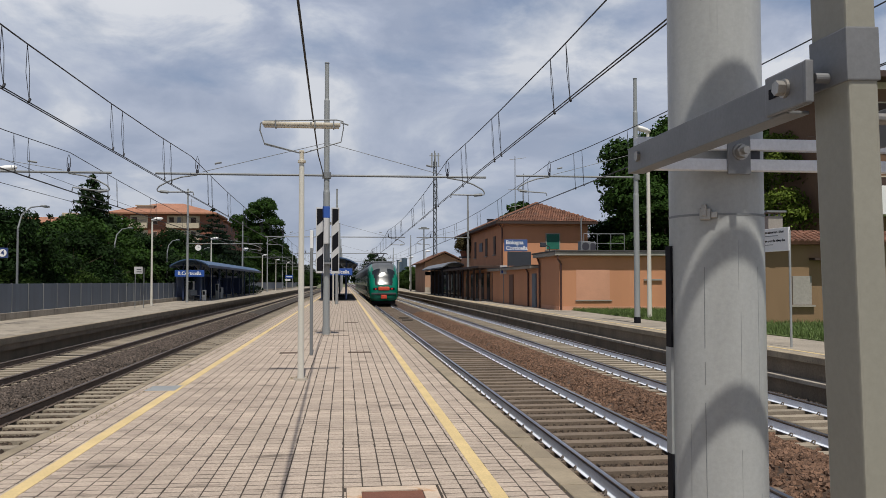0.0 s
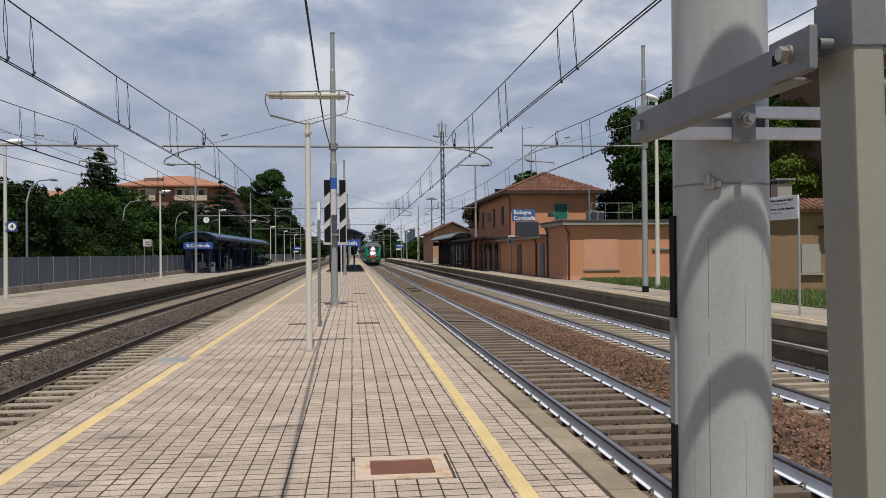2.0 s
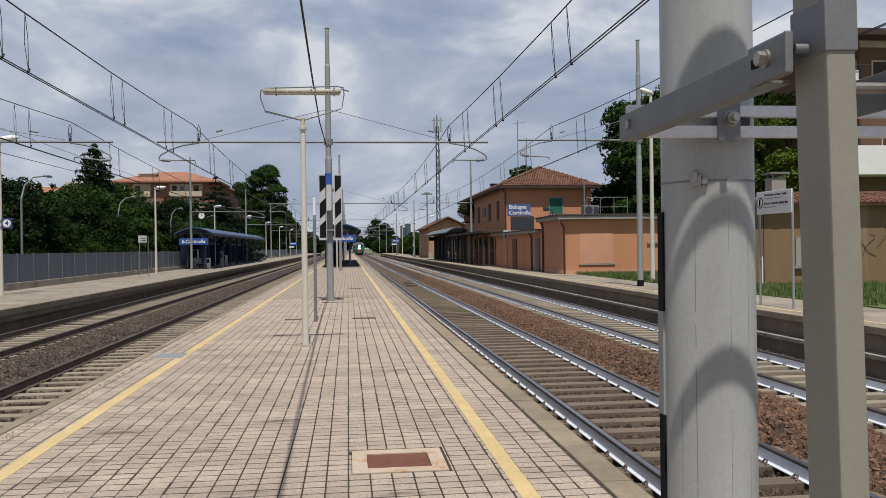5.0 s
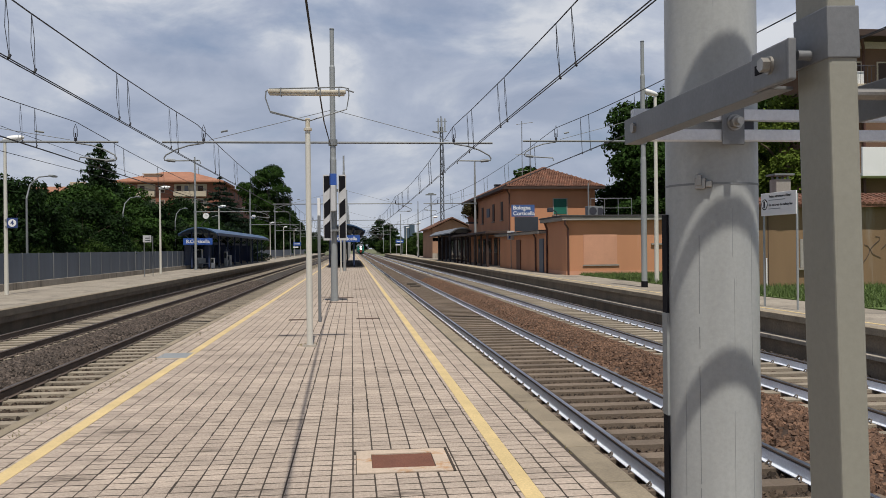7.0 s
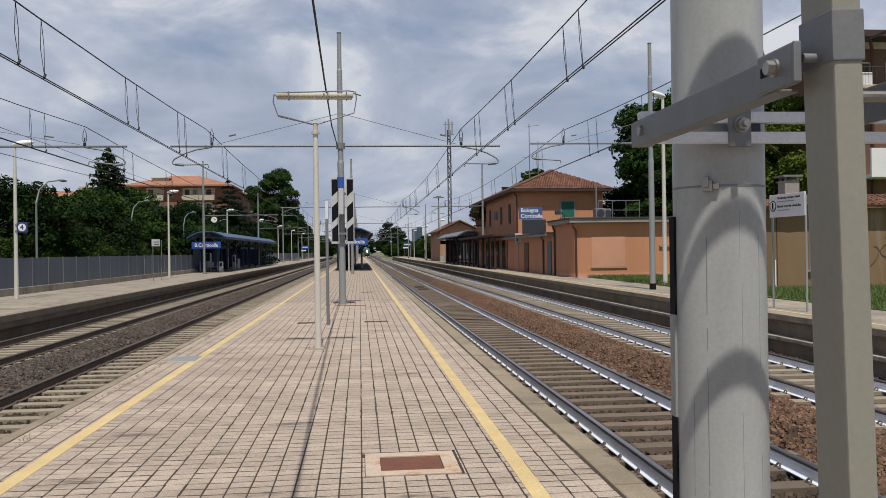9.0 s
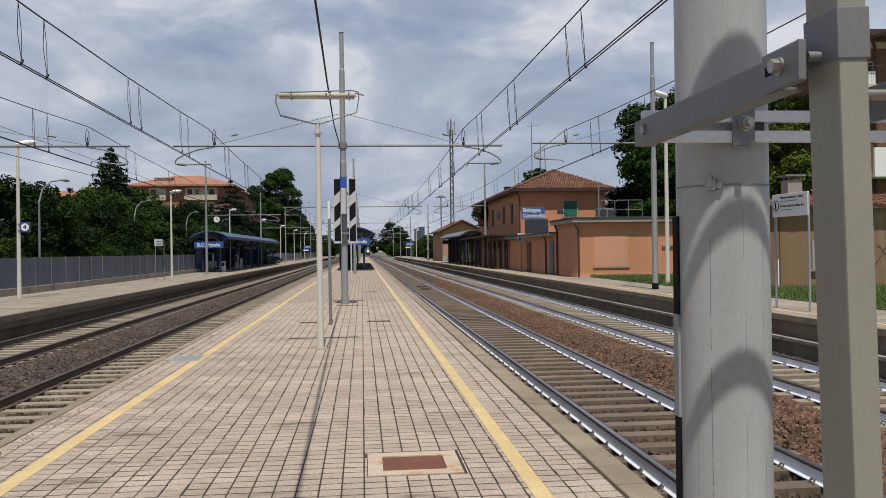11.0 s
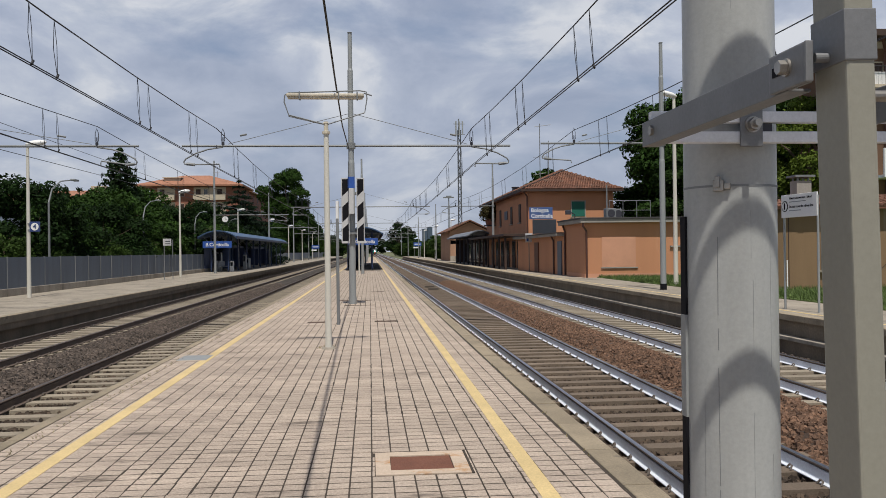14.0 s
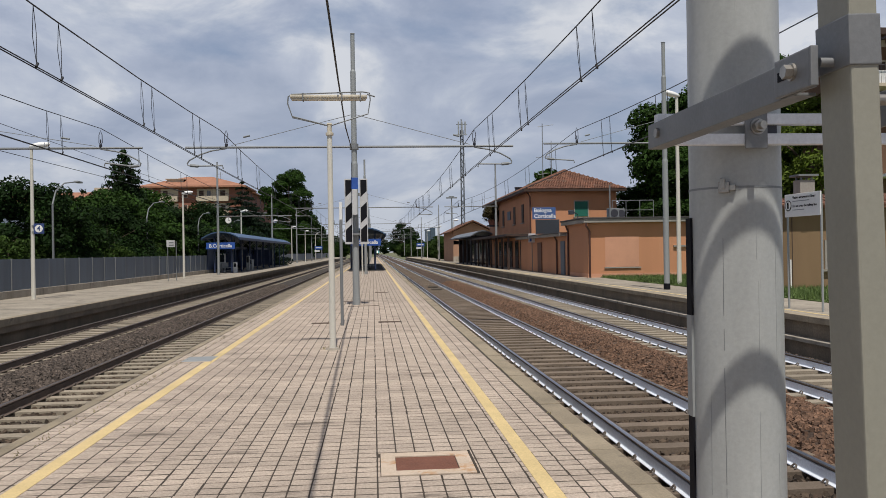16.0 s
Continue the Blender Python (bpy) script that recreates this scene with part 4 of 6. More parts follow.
# ---- platform lamps ----
def platform_lamp(at, height, label, group):
    th = thing("street_lamp", at, label, "street lamp", group)
    part("post", tubes(([(0, 0, 0), (0, 0, height * 0.98)], [0.085, 0.055]), seg=14), M["lamp_white"], th)
    part("bracket", tubes(([(0, 0, height * 0.97), (0.1, 0, height + 0.05)], 0.035), seg=8), M["lamp_white"], th)
    bm = bmesh.new()
    bmesh.ops.create_uvsphere(bm, u_segments=16, v_segments=10, radius=1.0)
    bmesh.ops.transform(bm, matrix=pose(0.32, 0, height + 0.06, 0, -8, 0) @ Matrix.Diagonal((0.42, 0.15, 0.13, 1)), verts=bm.verts)
    hd = part("head", bm, M["white"], th, "white oval lamp head", smooth=True)
    part("lens", boxes((0.1, 0.6, -0.1, 0.1, height - 0.06, height - 0.035), bevel=0.01), M["galv"], hd)
    return th


for y in (34.66, 61.4, 88, 115, 142, 170, 200):
    platform_lamp((-13.45, y, P4Z), 6.05, "pale lamp post with an oval head on a side platform", "platform lamps")
for y in (124, 155, 186):
    platform_lamp((12.0, y, P1Z), 6.0, "pale lamp post with an oval head on a side platform", "platform lamps")
rl = thing("street_lamp", (12.0, 32.24, P1Z), "cream tapered lamp post with a short white head", "street lamp", "platform lamps")
part("post", tubes(([(0, 0, 0), (0, 0, 7.5)], [0.095, 0.06]), seg=14), M["lamp_white"], rl)
bm = bmesh.new()
bmesh.ops.create_uvsphere(bm, u_segments=16, v_segments=10, radius=1.0)
bmesh.ops.transform(bm, matrix=pose(-0.25, 0, 7.55, 0, 15, 0) @ Matrix.Diagonal((0.4, 0.15, 0.11, 1)), verts=bm.verts)
part("head", bm, M["white"], rl, "white lamp head", smooth=True)
tp = thing("thin_pole", (12.69, 44.2, P1Z), "thin rusty grey steel pole beside a building", "pole")
part("shaft", tubes(([(0, 0, 0), (0, 0, 4.9)], [0.045, 0.04]), seg=10), M["galv_dark"], tp)
for x, y in ((-16.3, 44.6), (-16.3, 62.6), (-16.3, 80.6), (-16.3, 99)):
    th = thing("street_lamp", (x, y, -1.0), "grey street lamp with a swept arm behind a fence", "street lamp", "street lamps behind the fence")
    part("post", tubes(([(0, 0, 0), (0, 0, 5.3), (0.06, 0.3, 6.0), (0.25, 1.0, 6.45), (0.5, 2.0, 6.6)], [0.07, 0.05, 0.038, 0.034, 0.03]), seg=10), M["galv_dark"], th)
    part("head", boxes((0.4, 0.66, 1.9, 2.6, 6.56, 6.66), bevel=0.03), M["galv"], th)
s4 = thing("platform_sign", (-13.38, 34.55, P4Z), "square blue sign with a white numbered disc", "sign")
part("panel", boxes((0.02, 0.42, -0.02, 0.02, 2.6, 3.0), bevel=0.01), M["sign_navy"], s4)
bm = bmesh.new()
tube(bm, [(0.22, -0.02, 2.8), (0.22, -0.026, 2.8)], 0.15, 28)
part("disc", bm, M["white"], s4, "white disc")
words("numeral", "4", 0.26, (0.22, -0.03, 2.8), (90, 0, 0), M["sign_navy"], s4)
part("bracket", boxes((-0.07, 0.04, 0.02, 0.05, 2.65, 2.7), (-0.07, 0.04, 0.02, 0.05, 2.9, 2.95)), M["galv"], s4)
ns = thing("notice_stand", (-13.1, 56.0, P4Z), "small notice box on two thin posts", "notice")
part("post", tubes(([(-0.18, 0, 0), (-0.18, 0, 2.6)], 0.025), seg=8), M["galv_dark"], ns)
part("post", tubes(([(0.22, 0.6, 0), (0.22, 0.6, 2.6)], 0.025), seg=8), M["galv_dark"], ns)
part("panel", boxes((-0.25, 0.27, -0.03, 0.03, 2.2, 2.65), bevel=0.01), M["board_white"], ns, "pale notice panel")
part("writing", boxes((-0.1, 0.2, -0.035, -0.03, 2.45, 2.5), (-0.1, 0.22, -0.035, -0.03, 2.3, 2.35)), M["dark_steel"], ns)

# ---- fence of platform 4 ----
fn = thing("fence", (-14.8, 0, P4Z), "blue-grey sheet metal fence on a low concrete wall", "fence")
part("low_wall", boxes((-0.12, 0.12, 10, 300, 0, 0.31), bevel=0.01), M["concrete"], fn, "stained low concrete wall")
bm = bmesh.new()
box(bm, -0.012, 0.012, -0.95, 0.95, 0.31, 1.6, bevel=0.004)
PANEL = mesh_of(bm, "fence_panel", M["fence"])
bm = bmesh.new()
box(bm, -0.03, 0.035, -0.03, 0.03, 0.3, 1.62, bevel=0.004)
FPOST = mesh_of(bm, "fence_post", M["galv_dark"])
y = 17.9
while y < 150:
    piece("fence_post", FPOST, fn, pose(0, y, 0))
    piece("fence_panel", PANEL, fn, pose(0, y + 1, 0, 0, random.uniform(-0.7, 0.7), 0))
    y += 2.0
part("far_fence", boxes((-0.012, 0.012, y, 300, 0.31, 1.6)), M["fence"], fn)

# ---- platform shelters ----
def shelter(at, length, width, label, sign):
    """A blue steel shelter with a curved roof, end signs, posts and glazed screens; long along y."""
    th = thing("platform_shelter", at, label, "shelter", "platform shelters")
    n, hw, rise, zr = 12, width / 2, 0.55, 3.15
    bm = bmesh.new()
    prof = [(-hw + width * k / n, zr + rise * (1 - ((k / n) * 2 - 1) ** 2)) for k in range(n + 1)]
    extrude_y(bm, prof + [(x, z - 0.1) for x, z in reversed(prof)], 0, length)
    part("roof", bm, M["blue_roof"], th, "curved blue sheet metal roof")
    part("gutter", boxes((-hw - 0.06, -hw + 0.04, 0, length, zr - 0.22, zr + 0.03), (hw - 0.04, hw + 0.06, 0, length, zr - 0.22, zr + 0.03), bevel=0.02), M["blue_steel"], th)
    y = 1.2
    while y < length:
        for x in (-0.75, 0.75):
            part("post", boxes((x - 0.06, x + 0.06, y - 0.06, y + 0.06, 0, zr + 0.15)), M["blue_steel"], th)
        part("roof_brace", tubes(([(-0.75, y, 2.45), (-hw + 0.2, y, zr)], 0.03), ([(0.75, y, 2.45), (hw - 0.2, y, zr)], 0.03), ([(-0.75, y, 2.5), (0.0, y, zr + 0.3)], 0.03), ([(0.75, y, 2.5), (0, y, zr + 0.3)], 0.03), ([(-hw, y, zr - 0.02), (hw, y, zr - 0.02)], 0.03), seg=6), M["galv"], th, "pale steel roof braces")
        y += 5.5
    y = 6.8
    while y + 3.4 < length:
        part("screen", boxes((-0.76, -0.74, y, y + 3.4, 0.25, 2.1)), M["glass"], th, "dark glazed screen")
        part("screen_frame", boxes((-0.78, -0.72, y, y + 3.4, 2.1, 2.18), (-0.78, -0.72, y, y + 3.4, 0.18, 0.25), (-0.78, -0.72, y + 1.65, y + 1.75, 0.2, 2.1)), M["blue_steel"], th)
        y += 11.0
    # dark wall added at the back to give the shelter its shaded interior
    part("rear_wall", boxes((-hw + 0.25, -hw + 0.3, 1.2, length - 1, 0.1, 2.5)), M["blue_steel"], th, "dark blue wall added behind for the shade inside the shelter")
    for k in range(int(length // 11)):
        part("cross_screen", boxes((-hw + 0.3, -0.2, 6.6 + 11 * k, 6.64 + 11 * k, 0.2, 2.2)), M["blue_steel"], th, "dark cross screen")
    part("bench", boxes((-0.45, 0.1, 3, 8, 0.4, 0.46), (-0.4, -0.34, 3.4, 3.5, 0, 0.4), (-0.4, -0.34, 7.4, 7.5, 0, 0.4), (-0.5, -0.45, 3, 8, 0.46, 0.9)), M["galv"], th, "metal bench")
    bd = part("name_board", boxes((-1.25, 1.25, -0.06, 0.0, 2.14, 2.72), bevel=0.01), M["blue"], th, "blue name board")
    words("name_lettering", sign, 0.42, (0, -0.07, 2.42), (90, 0, 0), M["white"], bd)
    return th


shelter((-13.35, 75.5, P4Z), 46, 3.3, "blue steel platform shelter with a curved roof", "B.Corticella")
for (x, y, z0, z1, wx, wy, m, nm, lb) in ((-0.9, 6, 0, 1.75, 0.5, 0.6, "white", "ticket_machine", "pale upright ticket machine under a shelter"), (0.9, 2.2, 0, 0.95, 0.3, 0.5, "white", "litter_bin", "pale litter bin under a shelter"),
                                          (0.3, 16, 0, 1.1, 0.5, 1.6, "galv", "cabinet", "grey metal cabinet under a shelter"), (0.9, 10, 0, 1.5, 0.3, 0.5, "galv", "ticket_machine", "grey upright ticket machine under a shelter")):
    o = thing(nm, (-13.35 + x, 75.5 + y, P4Z), lb, nm.replace("_", " "))
    part("body", boxes((-wx / 2, wx / 2, -wy / 2, wy / 2, z0, z1), bevel=0.03), M[m], o)
    part("front", boxes((-wx / 2 + 0.05, wx / 2 - 0.05, -wy / 2 - 0.012, -wy / 2, z0 + (z1 - z0) * 0.55, z1 - 0.1), bevel=0.004), M["glass"], o, "dark front panel")
cl = thing("platform_clock", (-12.4, 74.0, P4Z - 0.35), "round white clock hung above a shelter roof", "clock")
bm = bmesh.new()
tube(bm, [(0, 0, 4.95), (0, 0.18, 4.95)], 0.27, 28)
part("case", bm, M["dark_steel"], cl)
bm = bmesh.new()
tube(bm, [(0, -0.01, 4.95), (0, 0.0, 4.95)], 0.255, 28)
part("face", bm, M["white"], cl, "white dial")
part("pointers", boxes((-0.012, 0.012, -0.016, -0.011, 4.95, 5.2), (0.0, 0.16, -0.016, -0.011, 4.94, 4.965)), M["black"], cl)
part("bracket", tubes(([(0, 0.1, 4.6), (-0.4, 0.1, 4.2), (-0.4, 2.6, 3.6)], 0.025), seg=8), M["dark_steel"], cl)
shelter((-0.55, 72, 0), 42, 3.3, "blue steel shelter with a curved roof on an island platform", "B.Corticella")
# dark sheet along the roof's footprint, the shelter's shade put into its colour
fl = thing("dark_floor_strip", (0, 0, 0), "dark floor strip with the shade of an island shelter in its colour", "floor", kind="structure")
part("strip", boxes((-2.0, 0.95, 70, 116, -0.001, 0.004)), M["dark_floor"], fl)
for x0, y, z in ((9.8, 185, 0.45), (-12.75, 190, 0.14)):
    th = thing("name_sign", (x0, y, z), "blue station name sign on two posts", "sign", "name signs")
    part("panel", boxes((-0.2, 1.5, -0.03, 0.03, 2.25, 3.0), bevel=0.01), M["blue"], th)
    part("lower_panel", boxes((-0.25, 0.9, -0.03, 0.03, 1.75, 2.05), bevel=0.01), M["white"], th)
    part("post", boxes((-0.1, -0.04, 0.03, 0.09, -0.6, 3.0)), M["galv"], th)
    part("post", boxes((1.3, 1.36, 0.03, 0.09, -0.6, 3.0)), M["galv"], th)
    part("writing", boxes((0.0, 1.3, -0.035, -0.03, 2.55, 2.72)), M["white"], th)

# weeds at the lamp foot and along the platform edge, and a signal beacon between the rails
rngn = np.random.default_rng(14)
wx, wy = [], []
for cx, cy, sx, sy, n in ((-0.72, 14.05, 0.1, 0.12, 90), (-2.84, 12, 0.03, 3.5, 160), (-2.84, 20, 0.03, 4, 120), (-2.86, 9.5, 0.03, 1.5, 60), (1.66, 9, 0.015, 3, 50), (-0.5, 25.6, 0.2, 0.2, 60)):
    wx += list(rngn.normal(cx, sx, n))
    wy += list(rngn.normal(cy, sy, n))
wx, wy = np.array(wx), np.array(wy)
N = len(wx)
ang = rngn.uniform(0, 6.28, N)
hgt = rngn.uniform(0.008, 0.035, N)
lean_ = rngn.normal(0, 0.015, (N, 2))
tri = np.stack([np.stack([wx - 0.006 * np.cos(ang), wy - 0.006 * np.sin(ang), np.zeros(N)], -1), np.stack([wx + 0.006 * np.cos(ang), wy + 0.006 * np.sin(ang), np.zeros(N)], -1),
                np.stack([wx + lean_[:, 0], wy + lean_[:, 1], hgt], -1)], 1)
M["dry_weed"] = mat("dry_weed", (0.2, 0.17, 0.08), 0.9, island=0.4)
tagged(quads_mesh("weeds", tri.reshape(-1, 3), np.arange(N * 3).reshape(-1, 3), M["dry_weed"]), "dry weeds in the paving joints", "weeds", kind="stuff")
bc = thing("track_beacon", (3.75, 50, -0.73), "pair of flat brown signal beacons between the rails", "track beacon")
for y in (0, 3.2):
    part("beacon", boxes((-0.3, 0.3, y - 0.22, y + 0.22, 0, 0.1), bevel=0.02), M["dark_floor"], bc)

# ---- trees ----
def leaf_cloud(name, clumps, count, leaf, material, parent, seed, droop=0.0, narrow=0.5):
    """A crown of many small leaves set round clumps (x, y, z, rx, ry, rz)."""
    rng = np.random.default_rng(seed)
    c = np.array(clumps, float)
    w = (c[:, 3] * c[:, 5])
    pick = rng.choice(len(c), count, p=w / w.sum())
    d = rng.normal(size=(count, 3))
    d /= np.linalg.norm(d, axis=1, keepdims=True)
    d[:, 2] = np.where(rng.uniform(0, 1, count) < 0.7, np.abs(d[:, 2]), d[:, 2])
    r = rng.uniform(0.45, 1.08, count) ** 0.6
    p = c[pick, :3] + d * c[pick, 3:6] * r[:, None]
    nrm = d + rng.normal(0, 0.7, (count, 3))
    nrm[:, 2] += 0.35
    nrm /= np.linalg.norm(nrm, axis=1, keepdims=True)
    t = np.cross(nrm, rng.normal(size=(count, 3)))
    t[:, 2] -= droop
    t /= np.linalg.norm(t, axis=1, keepdims=True)
    s = np.cross(nrm, t)
    L = leaf * rng.uniform(0.6, 1.4, count)[:, None]
    v = np.stack([p - t * L, p - s * L * narrow - t * L * 0.1, p + t * L, p + s * L * narrow - t * L * 0.1], 1)
    q = np.arange(count * 4).reshape(-1, 4)
    return quads_mesh(name, v.reshape(-1, 3), q, material, parent)


def broad_tree(at, height, spread, material, seed, label, count=7000, leaf=0.2, low=0.25, group=""):
    rng = random.Random(seed)
    th = thing("tree", at, label, "tree", group)
    bm = bmesh.new()
    tube(bm, [(0, 0, 0), (0.05, 0, height * 0.25), (-0.05, 0.05, height * 0.55), (0.05, 0, height * 0.85)], [0.035 * height * 0.7, 0.026 * height * 0.7, 0.015 * height * 0.7, 0.02], 9)
    for k in range(7):
        a, z = rng.uniform(0, 6.28), height * rng.uniform(0.25, 0.6)
        r = spread * rng.uniform(0.5, 0.85)
        tube(bm, [(0, 0, z), (r * 0.5 * math.cos(a), r * 0.5 * math.sin(a), z + height * 0.12), (r * math.cos(a), r * math.sin(a), z + height * 0.2)], [0.012 * height * 0.7, 0.008 * height * 0.7, 0.015], 6)
    part("trunk", bm, M["bark"], th)
    cl = []
    zc, hz = height * (1 + low) / 2, height * (1 - low) / 2
    for k in range(60):
        u, a = rng.uniform(-1, 1), rng.uniform(0, 6.28)
        rr = math.sqrt(max(0.05, 1 - u * u)) * rng.uniform(0.35, 0.85)
        s = spread * rng.uniform(0.16, 0.34)
        cl.append((spread * rr * math.cos(a), spread * rr * math.sin(a), zc + hz * u * 0.82, s, s, s * rng.uniform(0.6, 0.9)))
    leaf_cloud("crown", cl, count, leaf, material, th, seed)
    return th


def conifer(at, height, spread, material, seed, label, tiers=16, count=9000, leaf=0.22, power=0.85):
    """A pointed tree in drooping tiers of branches."""
    rng = random.Random(seed)
    th = thing("tree", at, label, "tree")
    bm = bmesh.new()
    tube(bm, [(0, 0, 0), (0, 0, height * 0.97)], [height * 0.022, 0.03], 9)
    cl = []
    for k in range(tiers):
        u = k / (tiers - 1)
        z = height * (0.1 + 0.87 * u)
        r = spread * (1 - u) ** power + 0.15
        n = max(3, int(11 * (1 - u) + 3))
        a0 = rng.uniform(0, 6)
        for j in range(n):
            a = a0 + 6.283 * j / n + rng.uniform(-0.2, 0.2)
            rr = r * rng.uniform(0.75, 1.1)
            tube(bm, [(0, 0, z), (rr * 0.9 * math.cos(a), rr * 0.9 * math.sin(a), z - rr * 0.1)], [0.04, 0.012], 4)
            for f in (0.35, 0.65, 0.92):
                s = max(0.18, rr * 0.24)
                cl.append((rr * f * math.cos(a), rr * f * math.sin(a), z - rr * 0.12 * f + rng.uniform(-0.1, 0.1), s, s, max(0.14, s * 0.42)))
    part("trunk", bm, M["bark"], th)
    leaf_cloud("crown", cl, count, leaf, material, th, seed, 0.4, 0.3)
    return th


LT = "broad leafy green tree behind a fence"
t1 = broad_tree((-19.5, 36, -1), 6.3, 3.7, M["leaf_mid"], 11, LT, 20000, 0.115, 0.03, "trees behind the fence")
t2 = broad_tree((-18.6, 48, -1), 6.6, 3.9, M["leaf_dark"], 12, LT, 20000, 0.12, 0.03, "trees behind the fence")
t3 = broad_tree((-19.8, 55, -1), 6.1, 3.5, M["leaf_mid"], 13, LT, 18000, 0.115, 0.03, "trees behind the fence")
src = (t1, t2, t3)
rng = random.Random(21)
for k, (x, y, s) in enumerate(((-31, 62, 1.0), (-18.6, 61, 0.95), (-23.5, 60, 1.05), (-18.4, 66, 0.9), (-23, 66, 1.0), (-18.6, 74, 1.05), (-26, 84, 1.5), (-18.5, 83, 1.2), (-18.8, 92, 1.25), (-25, 92, 1.5), (-19.2, 101, 1.3),
                               (-24, 110, 1.05), (-19, 112, 0.95), (-27, 64, 1.0), (-30, 72, 1.0), (-19.2, 124, 1.1), (-19.5, 138, 1.1), (-29, 80, 0.95), (-20, 29, 0.9), (-21, 152, 1.25), (-20, 168, 1.3), (-20, 185, 1.4), (-21, 205, 1.4), (-22, 230, 1.5), (-23, 260, 1.6), (-24.6, 70, 1.28), (-21.2, 69.5, 1.25), (-19.6, 73.5, 1.22))):
    copy_thing(src[k % 3], pose(x, y, -1, 0, 0, rng.uniform(0, 360)) @ Matrix.Diagonal((s, s, s * rng.uniform(0.82, 1.08), 1)))
# ivy and shrubs close behind the fence
b1 = broad_tree((-16.8, 33, -1), 4.3, 1.9, M["leaf_shrub"], 31, "light green shrub pressing against a fence", 10000, 0.085, -0.05, "shrubs behind the fence")
for k, (x, y, s) in enumerate(((-16.9, 37, 0.95), (-17.1, 29.5, 1.1), (-17, 41, 0.9), (-17, 46, 0.8), (-17, 57, 0.85), (-17, 64, 0.95), (-17, 68.5, 1.0), (-17, 73, 1.0))):
    copy_thing(b1, pose(x, y, -1, 0, 0, 77 * k) @ Matrix.Diagonal((s, s, s, 1)))
conifer((-22.3, 78, -1), 12.3, 2.9, M["needle_green"], 41, "tall pointed green conifer above a row of trees", 30, 34000, 0.24, 0.5)
conifer((-26.5, 80, -1), 8.8, 3.6, M["needle_green"], 44, "rounded green conifer above a row of trees", 16, 11000, 0.26, 0.5)
conifer((-18.9, 125, -1), 13.4, 6.2, M["needle"], 42, "dark cedar with drooping tiers beside the railway", 17, 56000, 0.26, 0.8)
broad_tree((-17.6, 180, -1), 20.5, 6.8, M["leaf_mid"], 43, "tall broad green tree beside the railway", 42000, 0.23, 0.12)
broad_tree((-17.2, 212, -1), 13.5, 5.0, M["leaf_dark"], 45, "leafy green tree beside the railway", 9000, 0.34, 0.05)
tr_r = broad_tree((24.4, 62, -1), 15.0, 5.4, M["leaf_mid"], 51, "large dark green tree behind a station building", 44000, 0.17, 0.12, "trees behind the station")
copy_thing(tr_r, pose(29.8, 63, -1, 0, 0, 130) @ Matrix.Diagonal((1.15, 1.15, 1.22, 1)))
copy_thing(tr_r, pose(22.0, 56, -1, 0, 0, 220) @ Matrix.Diagonal((0.7, 0.7, 0.62, 1)))
copy_thing(tr_r, pose(22.3, 66, -1, 0, 0, 20) @ Matrix.Diagonal((0.6, 0.6, 0.55, 1)))
copy_thing(tr_r, pose(25.6, 55, -1, 0, 0, 300) @ Matrix.Diagonal((0.9, 0.9, 0.8, 1)))
broad_tree((25.4, 46.5, -1), 11.6, 4.0, M["leaf_light"], 52, "bright yellow-green leafy tree behind a low house", 24000, 0.11, 0.1)
broad_tree((31, 60, -1), 13.5, 5, M["leaf_dark"], 53, "dark green tree behind a low house", 10000, 0.22, 0.1)
broad_tree((20.5, 96, -1), 12.0, 3.6, M["leaf_mid"], 54, "green tree rising behind a tiled roof", 6000, 0.25, 0.2)
# far woods on both sides
ft = broad_tree((15, 420, -1), 17, 8, M["leaf_dark"], 61, "distant dark green tree beside the railway", 6000, 0.55, 0.0, "distant trees")
rng = random.Random(8)
for k in range(34):
    side = 1 if k % 2 else -1
    y = 230 + 26 * (k // 2) + rng.uniform(-8, 8)
    s = rng.uniform(0.45, 0.95) * (0.5 if side > 0 else 1.0)
    copy_thing(ft, pose(side * rng.uniform(15 if side < 0 else 20, 50) + (4 if side > 0 else 0), y, -1, 0, 0, rng.uniform(0, 360)) @ Matrix.Diagonal((s, s, s * 0.9, 1)))
copy_thing(ft, pose(23.2, 600, -1, 0, 0, 40))
for k in range(12):
    copy_thing(ft, pose(-70 + 14 * k, 980 + rng.uniform(-30, 30), -1, 0, 0, 50 * k) @ Matrix.Diagonal((1.2, 1.2, 1.0, 1)))

for k in range(26):
    y = 142 + 13 * k + rng.uniform(-4, 4)
    s = rng.uniform(0.9, 1.7)
    copy_thing(b1, pose(rng.uniform(14.5, 19), y, -1, 0, 0, 60 * k) @ Matrix.Diagonal((s * 1.5, s * 1.5, s, 1)))
    copy_thing(b1, pose(-rng.uniform(16.5, 20), y + 60, -1, 0, 0, 60 * k) @ Matrix.Diagonal((s * 1.4, s * 1.4, s * 1.2, 1)))

